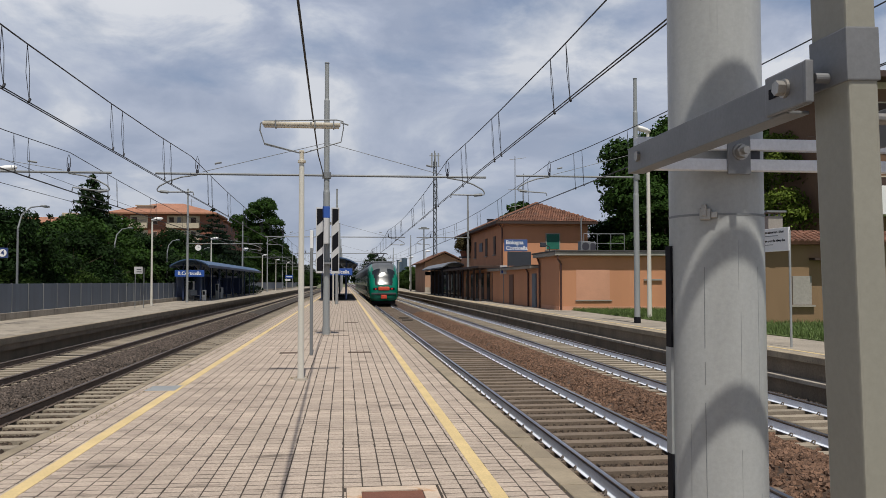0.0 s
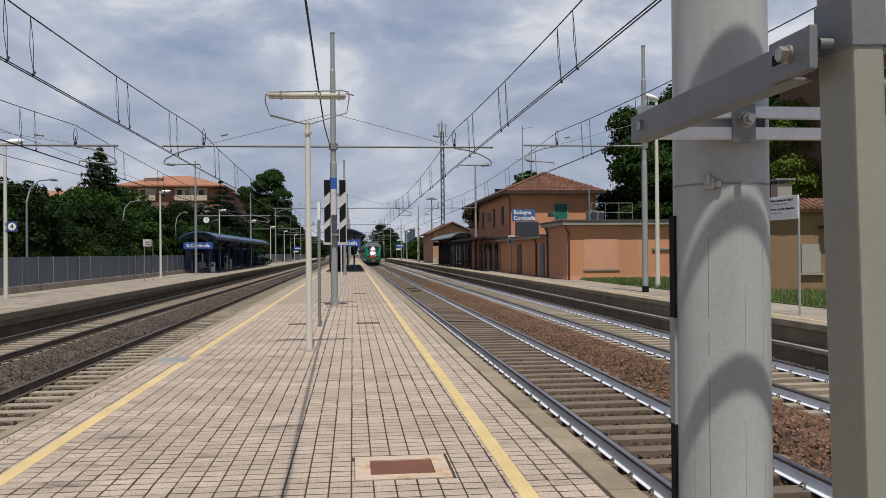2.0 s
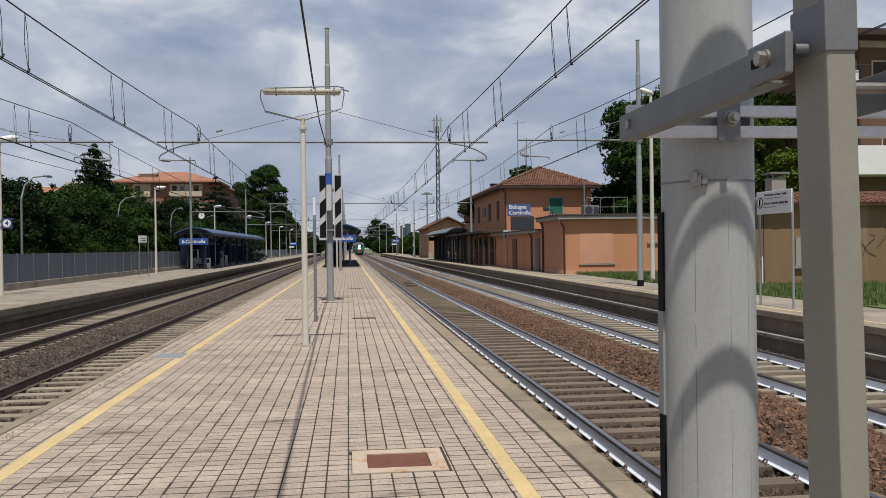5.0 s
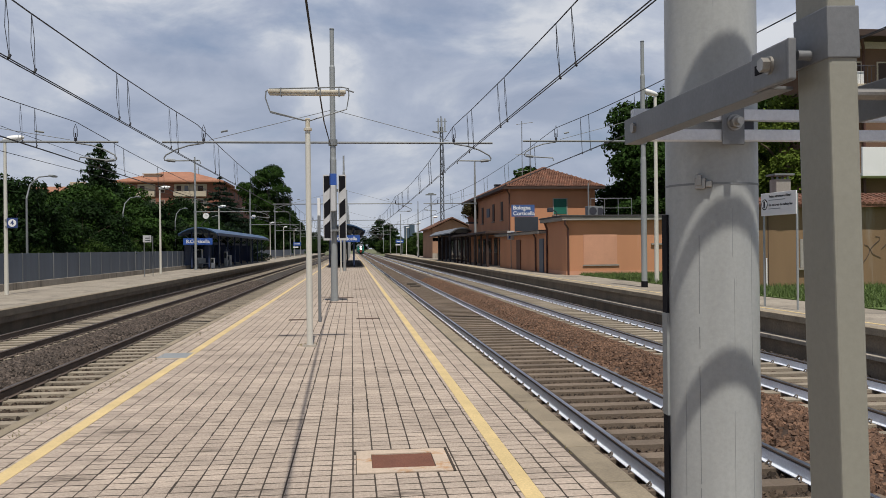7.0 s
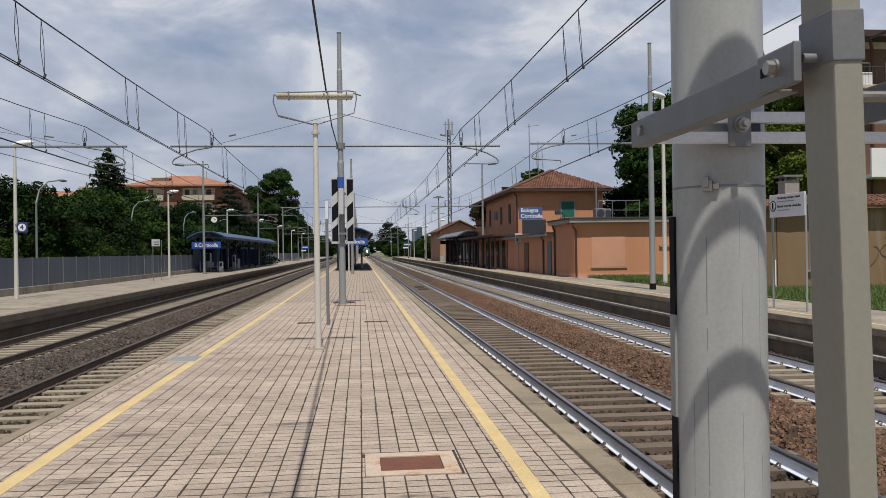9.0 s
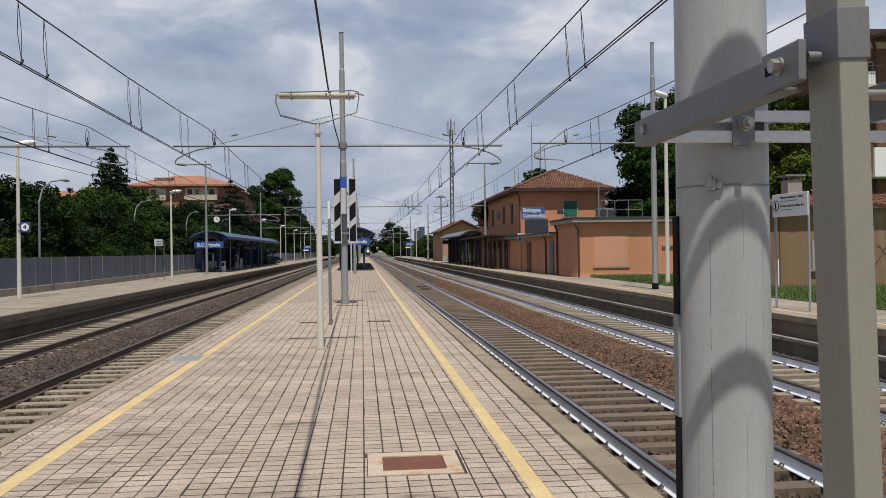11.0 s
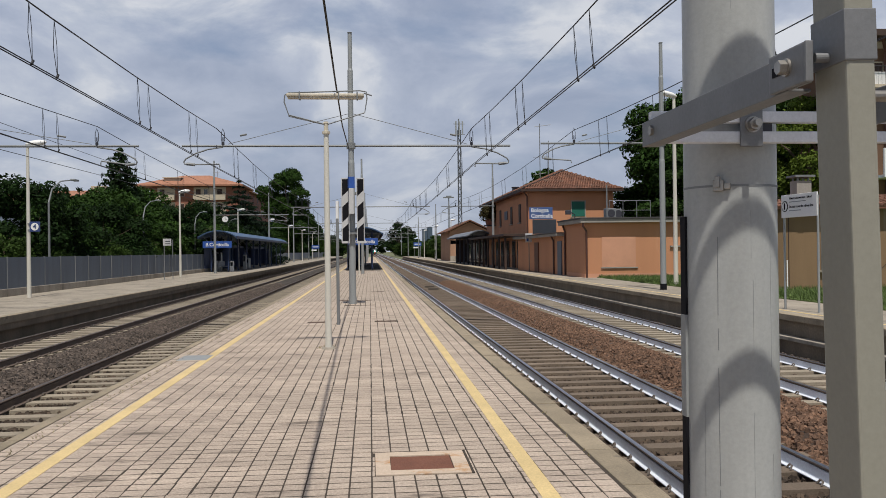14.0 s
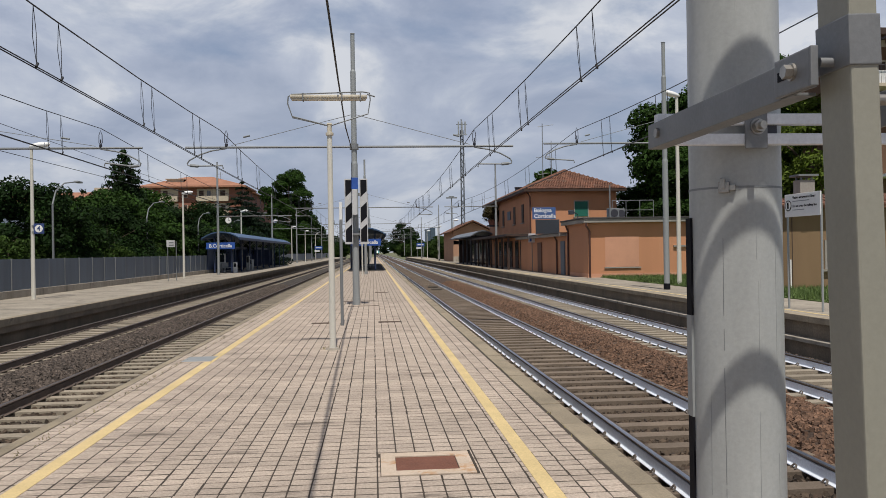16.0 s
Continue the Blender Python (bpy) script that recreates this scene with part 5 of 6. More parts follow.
# ---- buildings ----
def windows_on(th, specs, y, material, frame_m, name="window"):
    """Recessed windows (x0, x1, z0, z1) on a wall that faces the viewer at y."""
    for x0, x1, z0, z1 in specs:
        w = part(name, boxes((x0, x1, y - 0.03, y + 0.1, z0, z1)), material, th)
        part("frame", boxes((x0 - 0.07, x0, y - 0.06, y + 0.1, z0 - 0.07, z1 + 0.07), (x1, x1 + 0.07, y - 0.06, y + 0.1, z0 - 0.07, z1 + 0.07), (x0, x1, y - 0.06, y + 0.1, z1, z1 + 0.07)), frame_m, w)
        part("sill", boxes((x0 - 0.12, x1 + 0.12, y - 0.14, y + 0.1, z0 - 0.14, z0 - 0.06)), M["concrete"], w)


def hip_roof(bm, x0, x1, y0, y1, z, rise, over=0.45, thick=0.14):
    x0, x1, y0, y1 = x0 - over, x1 + over, y0 - over, y1 + over
    w, l = x1 - x0, y1 - y0
    if l >= w:
        r = [((x0 + x1) / 2, y0 + w / 2), ((x0 + x1) / 2, y1 - w / 2)]
    else:
        r = [(x0 + l / 2, (y0 + y1) / 2), (x1 - l / 2, (y0 + y1) / 2)]
    b = [bm.verts.new((x, y, z - thick)) for x, y in ((x0, y0), (x1, y0), (x1, y1), (x0, y1))]
    e = [bm.verts.new((x, y, z)) for x, y in ((x0, y0), (x1, y0), (x1, y1), (x0, y1))]
    a, c = [bm.verts.new((x, y, z + rise)) for x, y in r]
    bm.faces.new(b[::-1])
    for k in range(4):
        bm.faces.new((b[k], b[(k + 1) % 4], e[(k + 1) % 4], e[k]))
    if l >= w:
        fs = ((e[0], e[1], a), (e[1], e[2], c, a), (e[2], e[3], c), (e[3], e[0], a, c))
    else:
        fs = ((e[0], e[1], c, a), (e[1], e[2], c), (e[2], e[3], a, c), (e[3], e[0], a))
    for f in fs:
        bm.faces.new(f)
    return [[v.co.copy() for v in f] for f in fs]


def tile_face(co, qs, poly, tw, tl, rng):
    """Half-round tiles over a roof face given by its corners; the first edge is the eave."""
    p0, p1 = poly[0], poly[1]
    ex = (p1 - p0).normalized()
    n = (poly[1] - poly[0]).cross(poly[2] - poly[0]).normalized()
    ey = n.cross(ex)
    pts = [((p - p0).dot(ex), (p - p0).dot(ey)) for p in poly]
    top = max(v for u, v in pts)

    def span(v):
        xs = []
        for (u0, v0), (u1, v1) in zip(pts, pts[1:] + pts[:1]):
            if (v0 - v) * (v1 - v) <= 0 and abs(v1 - v0) > 1e-6:
                xs.append(u0 + (u1 - u0) * (v - v0) / (v1 - v0))
        return (min(xs), max(xs)) if len(xs) > 1 else None
    v = -0.04
    while v < top - tl * 0.5:
        s = span(max(v + tl / 2, 0.01))
        if s:
            u = s[0]
            while u < s[1]:
                h0, h1 = 0.075 + rng.uniform(-0.012, 0.015), 0.045 + rng.uniform(-0.01, 0.012)
                j = rng.uniform(-0.02, 0.02)
                k = len(co)
                for vv, h in ((v + j, h0), (v + tl * 1.1 + j, h1)):
                    for uu, hh in ((0.02, 0.0), (0.25, 0.8), (0.5, 1.0), (0.75, 0.8), (0.98, 0.0)):
                        q = p0 + ex * (u + uu * tw) + ey * vv + n * (0.005 + hh * h)
                        co.append(tuple(q))
                for i in range(4):
                    qs.append((k + i, k + i + 1, k + 6 + i, k + 5 + i))
                qs.append((k, k + 4, k + 3, k + 1))
                u += tw
        v += tl


rng = random.Random(3)
st = thing("station_building", (0, 0, 0), "two-storey orange plastered station building with a clay tile roof", "building")
X0, X1, Y0, Y1, EZ = 12.0, 18.6, 63.0, 86.0, 6.15
part("wall", boxes((X0, X1, Y0, Y1, -0.9, EZ - 0.15)), M["plaster"], st, "orange plaster walls")
bm = bmesh.new()
faces = hip_roof(bm, X0, X1, Y0, Y1, EZ, 1.75, 0.6)
rf = part("roof", bm, M["tile"], st, "weathered clay tile hip roof")
co, qs = [], []
for f in (faces[0], faces[3], faces[1]):
    tile_face(co, qs, f, 0.19, 0.31, rng)
quads_mesh("roof_tiles", co, qs, M["tile"], rf, "stuff")
part("eave", boxes((X0 - 0.62, X1 + 0.62, Y0 - 0.64, Y0 - 0.58, EZ - 0.2, EZ - 0.02), (X0 - 0.66, X0 - 0.58, Y0 - 0.6, Y1 + 0.6, EZ - 0.2, EZ - 0.02)), M["wood_dark"], rf, "dark gutter")
part("chimney", boxes((13.1, 13.6, 76, 76.6, 6.3, 7.25), (13.05, 13.65, 75.95, 76.65, 7.25, 7.33), bevel=0.02), M["dark_steel"], rf, "dark chimney pot")
windows_on(st, ((15.35, 16.35, 4.05, 5.2),), Y0, M["green_shutter"], M["fascia"])
for y in (66.5, 70.5, 76.5):
    w = part("window", boxes((X0 - 0.05, X0 + 0.1, y - 0.45, y + 0.45, 3.75, 5.2)), M["wood_dark"], st, "narrow brown shuttered window")
    part("sill", boxes((X0 - 0.14, X0 + 0.05, y - 0.55, y + 0.55, 3.66, 3.74)), M["concrete"], w)
part("sign_panel", boxes((X0 - 0.08, X0 - 0.02, 72.5, 73.9, 4.2, 4.95)), M["fence"], st, "grey-blue wall sign")
part("downpipe", tubes(([(X0 - 0.45, Y0 - 0.5, EZ - 0.15), (X0 - 0.1, Y0 - 0.1, EZ - 0.55), (X0 - 0.1, Y0 - 0.1, 0)], 0.06), seg=8), M["pipe"], st, "dark brown downpipe")
part("pent_roof", boxes((X0 - 1.9, X0, Y0 + 0.2, Y1, 2.62, 2.8), bevel=0.02), M["wood_dark"], st, "dark pent roof over the doors")
for y in (64.5, 67, 69.5, 72.5, 75.5, 78.5, 81.5):
    d = part("door", boxes((X0 - 0.06, X0 + 0.05, y - 0.7, y + 0.7, P1Z, 2.35)), M["wood_dark"], st, "dark brown double door")
    part("glazing", boxes((X0 - 0.075, X0 - 0.06, y - 0.55, y - 0.06, 1.1, 2.2), (X0 - 0.075, X0 - 0.06, y + 0.06, y + 0.55, 1.1, 2.2)), M["glass"], d)
for y in (63.6, 66.8, 70, 73, 76, 79, 82):
    part("pent_post", boxes((X0 - 1.75, X0 - 1.6, y, y + 0.15, P1Z, 2.7)), M["wood_dark"], st)
ae = thing("roof_aerial", (15.2, 74, 7.6), "tall thin television aerial on a tiled roof", "aerial")
part("mast", tubes(([(0, 0, -0.4), (0, 0, 5.2)], 0.035), seg=6), M["galv_dark"], ae)
part("rods", tubes(([(-0.5, 0, 4.9), (1.0, 0, 5.1)], 0.025), ([(-0.6, 0, 2.2), (0.6, 0, 2.25)], 0.025), ([(-0.6, 0, 0.6), (0.5, 0, 0.8)], 0.025), seg=5), M["galv_dark"], ae)
ae = thing("roof_aerial", (16.2, 75, 7.4), "tall thin television aerial on a tiled roof", "aerial")
part("mast", tubes(([(0, 0, -0.4), (0, 0, 4.0)], 0.03), seg=6), M["galv_dark"], ae)
part("rods", tubes(([(-0.4, 0, 3.8), (0.4, 0, 3.8)], 0.02), seg=5), M["galv_dark"], ae)
pl = thing("balcony_plant", (11.55, 80, 4.75), "bushy round plant on a bracket beside a wall", "plant")
part("bracket", boxes((-0.6, 1.1, -0.3, 0.3, -0.9, -0.75)), M["dark_steel"], pl)
part("pot", tubes(([(0, 0, -0.75), (0, 0, -0.25)], [0.4, 0.55]), seg=14), M["brick_red"], pl)
leaf_cloud("foliage", [(0, 0, 0.35, 1.0, 0.9, 0.85), (0.3, 0, -0.1, 0.8, 0.7, 0.6), (-0.4, 0, 0.1, 0.7, 0.7, 0.6)], 3200, 0.09, M["plant_brown"], pl, 71)

an = thing("annex_building", (0, 0, 0), "single-storey orange plastered annex with a flat roof", "building")
part("wall", boxes((11.15, 22.5, 43.0, 47.7, -0.9, 2.93)), M["plaster"], an, "orange plaster walls")
part("fascia", boxes((10.85, 22.8, 42.65, 47.9, 2.93, 3.12), bevel=0.01), M["fascia"], an, "grey concrete fascia")
part("roof_trim", boxes((10.8, 22.9, 42.6, 48.0, 3.12, 3.2), bevel=0.01), M["flat_roof"], an, "dark roof edge")
part("downpipe", tubes(([(11.0, 42.72, 2.95), (11.0, 42.72, 2.75), (11.22, 42.92, 2.5), (11.22, 42.92, P1Z)], 0.055), seg=8), M["pipe"], an, "dark brown downpipe")
part("downpipe", tubes(([(10.95, 47.2, 2.95), (11.08, 47.2, 2.6), (11.08, 47.2, P1Z)], 0.055), seg=8), M["pipe"], an, "dark brown downpipe")
part("wall_patch", boxes((12.05, 13.85, 42.985, 43.02, 0.62, 2.2)), M["plaster_patch"], an, "paler walled-up window")
part("window_ledge", boxes((12.0, 13.95, 42.94, 43.02, 0.55, 0.61)), M["fascia"], an, "pale ledge")
for x in (16.1, 17.6):
    part("window_ledge", boxes((x - 0.4, x + 0.6, 42.9, 43.02, 1.62, 1.7)), M["fascia"], an)
part("plinth", boxes((11.13, 22.5, 42.97, 43.02, -0.5, 0.28), (11.12, 11.17, 43.0, 47, -0.5, 0.28)), M["plaster_patch"], an)
a2 = thing("annex_building", (0, 0, 0), "low orange plastered lean-to with two doors", "building")
part("wall", boxes((11.15, 15.0, 47.72, 62.9, -0.9, 2.35)), M["plaster"], a2, "orange plaster walls")
part("roof", boxes((10.75, 15.1, 48.02, 62.9, 2.35, 2.5), bevel=0.01), M["fascia"], a2, "concrete flat roof")
part("roof_edge", boxes((10.7, 15.1, 48.02, 62.9, 2.5, 2.56), bevel=0.01), M["flat_roof"], a2)
d = part("door", boxes((11.08, 11.2, 54.9, 56.2, P1Z, 2.05)), M["door_brown"], a2, "narrow brown door")
d = part("door", boxes((11.08, 11.2, 48.2, 49.2, P1Z, 2.05), bevel=0.01), M["fence"], a2, "grey metal door")
part("downpipe", tubes(([(10.9, 50.2, 2.45), (11.08, 50.2, 2.1), (11.08, 50.2, P1Z)], 0.055), seg=8), M["pipe"], a2, "dark brown downpipe")
sg = thing("station_name_sign", (11.0, 54.0, 2.5), "large blue station name sign over a dark panel", "sign")
part("panel", boxes((-0.65, 0.88, -0.05, 0.0, 1.05, 1.82), bevel=0.01), M["blue_faded"], sg, "blue sign panel")
part("lower_panel", boxes((-0.45, 1.1, -0.12, 0.0, 0.1, 1.02), bevel=0.01), M["panel_dark"], sg, "dark grey panel")
part("post", boxes((-0.4, -0.32, 0.0, 0.08, 0, 1.8)), M["galv"], sg)
part("post", boxes((0.6, 0.68, 0.0, 0.08, 0, 1.8)), M["galv"], sg)
words("name_lettering", "Bologna", 0.36, (-0.55, -0.056, 1.62), (90, 0, 0), M["white"], sg, "LEFT")
words("name_lettering", "Corticella", 0.36, (-0.55, -0.056, 1.25), (90, 0, 0), M["white"], sg, "LEFT")
for x, y, w in ((13.25, 45.6, 0.55), (13.85, 46.3, 0.4)):
    ac = thing("air_conditioner", (x, y, 3.2), "grey rooftop air conditioning unit on a flat roof", "air conditioner", "rooftop units")
    part("case", boxes((-w / 2, w / 2, -0.3, 0.3, 0.05, 0.6), bevel=0.03), M["galv_dark"], ac)
    part("foot", boxes((-w / 2, -w / 2 + 0.1, -0.25, 0.25, 0, 0.05)), M["dark_steel"], ac)
    part("foot", boxes((w / 2 - 0.1, w / 2, -0.25, 0.25, 0, 0.05)), M["dark_steel"], ac)
    bm = bmesh.new()
    tube(bm, [(0, -0.3, 0.32), (0, -0.32, 0.32)], 0.21, 20)
    part("fan_grille", bm, M["dark_steel"], ac)
rr = thing("roof_railing", (0, 0, 3.2), "thin grey steel railing round a flat roof", "railing")
for x in (13.6, 14.4, 15.2, 16.0):
    part("post", tubes(([(x, 46.9, 0), (x, 46.9, 1.1)], 0.02), seg=6), M["galv_dark"], rr)
part("rail", tubes(([(13.6, 46.9, 1.1), (16.0, 46.9, 1.1)], 0.02), ([(13.6, 46.9, 0.55), (16.0, 46.9, 0.55)], 0.015), seg=6), M["galv_dark"], rr)
fl_ = thing("floodlight", (11.7, 47.3, 3.2), "dark floodlight on a flat roof corner", "floodlight")
part("arm", tubes(([(0, 0, 0), (0, 0, 0.35), (-0.3, -0.1, 0.5)], 0.03), seg=6), M["dark_steel"], fl_)
part("lamp", boxes((-0.55, -0.25, -0.25, 0.05, 0.35, 0.6), bevel=0.03), M["dark_steel"], fl_)
for x, y, h, w in ((10.95, 57.4, 2.62, 0.25),):
    ps = thing("info_sign", (x, y, P1Z), "small white and blue information sign on a post", "sign", "information signs")
    part("post", tubes(([(0, 0, 0), (0, 0, h)], 0.03), seg=8), M["galv_dark"], ps)
    part("panel", boxes((-w, w, -0.04, -0.0, h - 0.62, h), bevel=0.01), M["board_white"], ps)
    part("symbol", boxes((-w + 0.08, -0.03, -0.046, -0.04, h - 0.55, h - 0.25), (0.03, w - 0.08, -0.046, -0.04, h - 0.35, h - 0.1)), M["blue"], ps)

# platform canopy and the smaller brick building
cn = thing("platform_canopy", (0, 0, P1Z), "dark steel platform canopy with a pale curved roof edge", "canopy")
bm = bmesh.new()
prof = [(9.75 + 2.6 * k / 8, 3.0 + 0.55 * math.sin(math.pi * k / 8)) for k in range(9)]
extrude_y(bm, prof + [(x, z - 0.12) for x, z in reversed(prof)], 84, 106)
part("roof", bm, M["canopy_roof"], cn, "curved weathered grey roof")
y = 85
while y < 104:
    part("post", boxes((10.35, 10.5, y, y + 0.15, 0, 3.1)), M["dark_steel"], cn)
    part("post", boxes((11.7, 11.85, y, y + 0.15, 0, 3.1)), M["dark_steel"], cn)
    part("beam", boxes((9.9, 12.2, y, y + 0.15, 2.85, 3.0)), M["dark_steel"], cn)
    part("screen", boxes((11.75, 11.8, y + 0.15, y + 3.5, 0.2, 2.3)), M["glass"], cn)
    y += 4.0
# back and end walls added to darken the canopy's interior as shade would
part("rear_wall", boxes((12.05, 12.15, 84, 106, 0, 3.0)), M["wood_dark"], cn, "dark wall added behind for the shade inside the canopy")
part("end_wall", boxes((10.9, 12.05, 105.9, 106, 0, 2.9)), M["wood_dark"], cn, "dark end wall added for the shade inside the canopy")
part("departure_board", boxes((10.0, 11.2, 104, 104.25, 2.3, 2.75)), M["black"], cn, "hanging black display")
part("notice", boxes((11.0, 11.5, 90, 90.1, 0.6, 2.3)), M["white"], cn, "pale notice board")
b2 = thing("waiting_house", (0, 0, 0), "small gabled brick house with a tiled roof beside a platform", "building")
bm = bmesh.new()
extrude_y(bm, [(11.3, -0.9), (16.8, -0.9), (16.8, 4.3), (14.05, 5.6), (11.3, 4.3)], 118, 134)
part("wall", bm, M["brick_pale"], b2, "weathered brick walls")
bm = bmesh.new()
extrude_y(bm, [(10.6, 4.1), (14.05, 5.72), (17.5, 4.1), (17.5, 4.25), (14.05, 5.9), (10.6, 4.25)], 117.3, 134.7)
part("roof", bm, M["tile"], b2, "tiled gable roof")
part("window", boxes((13.2, 14.9, 117.94, 118.02, 1.2, 2.8)), M["glass"], b2)
part("plaster_band", boxes((11.28, 16.82, 117.96, 118.0, -0.5, 0.8)), M["concrete"], b2)
am = thing("antenna_mast", (13.0, 121.0, -1), "tall grey lattice mast with mobile phone antennas", "antenna mast")
bm = bmesh.new()
for a in range(3):
    c, s = math.cos(a * 2.094), math.sin(a * 2.094)
    tube(bm, [(0.34 * c, 0.34 * s, 0), (0.26 * c, 0.26 * s, 20)], 0.06, 6)
    c2, s2 = math.cos((a + 1) * 2.094), math.sin((a + 1) * 2.094)
    for k in range(20):
        r = 0.34 - 0.08 * k / 20
        tube(bm, [(r * c, r * s, k), (r * c2, r * s2, k + 1)], 0.03, 4)
        tube(bm, [(r * c2, r * s2, k), (r * c, r * s, k + 1)], 0.03, 4)
part("lattice", bm, M["mast_dark"], am, "steel lattice")
part("ladder", tubes(([(-0.15, -0.3, 0), (-0.15, -0.25, 20)], 0.03), ([(0.15, -0.3, 0), (0.15, -0.25, 20)], 0.03), seg=5), M["mast_dark"], am)
for x in (-0.45, 0.05, 0.5):
    part("antenna", boxes((x - 0.1, x + 0.1, -0.55, -0.42, 19.2, 21.2), bevel=0.03), M["galv"], am, "grey panel antenna")
part("head_frame", tubes(([(-0.8, -0.4, 19.3), (0.8, -0.4, 19.3)], 0.05), ([(-0.8, -0.4, 20.8), (0.8, -0.4, 20.8)], 0.05), ([(0, 0, 19), (0, 0, 21.6)], 0.08), seg=6), M["galv_dark"], am)
fm = thing("floodlight_mast", (17.95, 190, -1), "distant floodlight mast with a ring of lamps", "floodlight mast")
part("mast", tubes(([(0, 0, 0), (0, 0, 14.5)], [0.2, 0.12]), seg=8), M["galv_dark"], fm)
part("lamp_ring", boxes((-1.2, 1.2, -0.4, 0.4, 14.5, 14.75), (-0.6, 0.6, -0.3, 0.3, 14.75, 15.0)), M["galv_dark"], fm)
tw = thing("office_tower", (102, 1500, -1), "distant hazy glass office tower", "building")
part("shaft", boxes((-8, 0, 0, 20, 0, 42)), M["tower_glass"], tw)
part("shaft", boxes((1, 10, 4, 24, 0, 45)), M["tower_glass"], tw)

# apartment blocks behind the trees
ap = thing("apartment_block", (-48.0, 190, -1), "red brick apartment block with balconies and a clay tile roof", "building")
part("wall", boxes((0, 19.2, 0, 60, 0, 17.4)), M["brick_red"], ap, "red brick walls")
bm = bmesh.new()
hip_roof(bm, -2, 19.2, -0.4, 15, 17.8, 2.7, 1.1, 0.35)
hip_roof(bm, 8, 18.8, 17.4, 60, 17.5, 2.0, 1.1, 0.35)
part("roof", bm, M["roof_far"], ap, "orange clay tile roof")
part("roof_hut", boxes((2.5, 6.0, 2, 6, 18.3, 19.5), (2.2, 6.3, 1.7, 6.3, 19.5, 19.65)), M["beige_wall"], ap, "small beige roof hut")
part("aerial", tubes(([(13.6, 6, 18.6), (13.6, 6, 21.5)], 0.06), ([(13.0, 6, 21), (14.2, 6, 21)], 0.05), seg=5), M["galv_dark"], ap)
for z in (5.0, 8.2, 11.4, 14.6):
    for x0, x1 in ((1.6, 5.4), (9.4, 16.4)):
        bay = part("balcony", boxes((x0, x1, -1.0, 0.0, z - 0.2, z), (x0, x1, -1.0, -0.92, z, z + 0.95)), M["beige_wall"], ap, "pale balcony")
        part("recess", boxes((x0, x1, -0.03, 0.06, z, z + 2.6)), M["beige_wall"], bay, "beige recessed wall")
        part("door", boxes((x0 + 0.5, x0 + 1.5, -0.06, -0.02, z, z + 2.2)), M["wood_dark"], bay)
        if x1 - x0 > 4:
            part("door", boxes((x1 - 1.9, x1 - 0.8, -0.06, -0.02, z, z + 2.2)), M["wood_dark"], bay)
            part("door", boxes((x0 + 2.2, x0 + 3.0, -0.06, -0.02, z, z + 2.2)), M["glass"], bay)
    windows_on(ap, ((6.2, 7.3, z + 0.8, z + 2.2),), 0.0, M["wood_dark"], M["beige_wall"])
    for y in (6, 14, 22, 30, 38):
        w = part("window", boxes((19.15, 19.24, y, y + 1.5, z + 0.8, z + 2.2)), M["wood_dark"], ap)
ap2 = thing("apartment_block", (-90, 205, -1), "pale apartment block with a clay tile roof behind trees", "building")
part("wall", boxes((0, 30, 0, 14, 0, 16.2)), M["brick_pale"], ap2)
bm = bmesh.new()
hip_roof(bm, 0, 30, 0, 14, 16.6, 1.7, 0.9, 0.3)
part("roof", bm, M["roof_far"], ap2, "orange clay tile roof")
part("roof_hut", boxes((24, 27.5, 2, 5, 17.0, 19.0)), M["beige_wall"], ap2)
windows_on(ap2, [(x, x + 1.2, z, z + 1.5) for x in (2, 6, 10, 14, 18, 22, 26) for z in (10.2, 13.6)], 0.0, M["wood_dark"], M["beige_wall"])
hl = thing("arched_hall", (-24.6, 42, -1), "grey arched hall roof behind trees", "building")
bm = bmesh.new()
prof = [(5 * math.cos(math.pi * k / 16), 5.9 * math.sin(math.pi * k / 16)) for k in range(17)]
extrude_y(bm, prof, 0, 14)
part("vault", bm, M["fence"], hl, "grey corrugated vault")

# low ochre house and the brown block behind it
hs = thing("low_house", (0, 0, 0), "low ochre plastered house with graffiti and a tiled roof", "building")
part("wall", boxes((13.9, 26, 28.0, 33, -0.9, 2.9)), M["plaster_house"], hs, "stained ochre plaster walls")
bm = bmesh.new()
faces = hip_roof(bm, 13.9, 26, 28.0, 33, 2.95, 0.5, 0.35, 0.1)
rf = part("roof", bm, M["tile"], hs, "brown clay tile hip roof")
co, qs = [], []
for f in (faces[0], faces[3]):
    tile_face(co, qs, f, 0.22, 0.34, rng)
quads_mesh("roof_tiles", co, qs, M["tile"], rf, "stuff")
part("chimney", boxes((15.4, 15.95, 29.2, 29.7, 2.9, 3.95)), M["fascia"], rf, "plastered chimney")
part("chimney_cap", boxes((15.3, 16.05, 29.1, 29.8, 4.08, 4.15), (15.45, 15.51, 29.25, 29.31, 3.95, 4.09), (15.84, 15.9, 29.25, 29.31, 3.95, 4.09), (15.45, 15.51, 29.6, 29.66, 3.95, 4.09), (15.84, 15.9, 29.6, 29.66, 3.95, 4.09)), M["galv_dark"], rf)
w = part("shutter", boxes((15.6, 16.3, 27.95, 28.02, 0.75, 1.75)), M["fascia"], hs, "grey closed shutter")
part("sill", boxes((15.5, 16.4, 27.88, 28.02, 0.67, 0.74)), M["concrete"], w)
part("wall_crack", boxes((14.43, 14.455, 27.985, 28.0, 0.2, 2.7)), M["wood_dark"], hs, "dark pipe")
part("pale_streak", boxes((14.36, 14.4, 27.985, 28.0, 0.1, 1.1)), M["white"], hs)
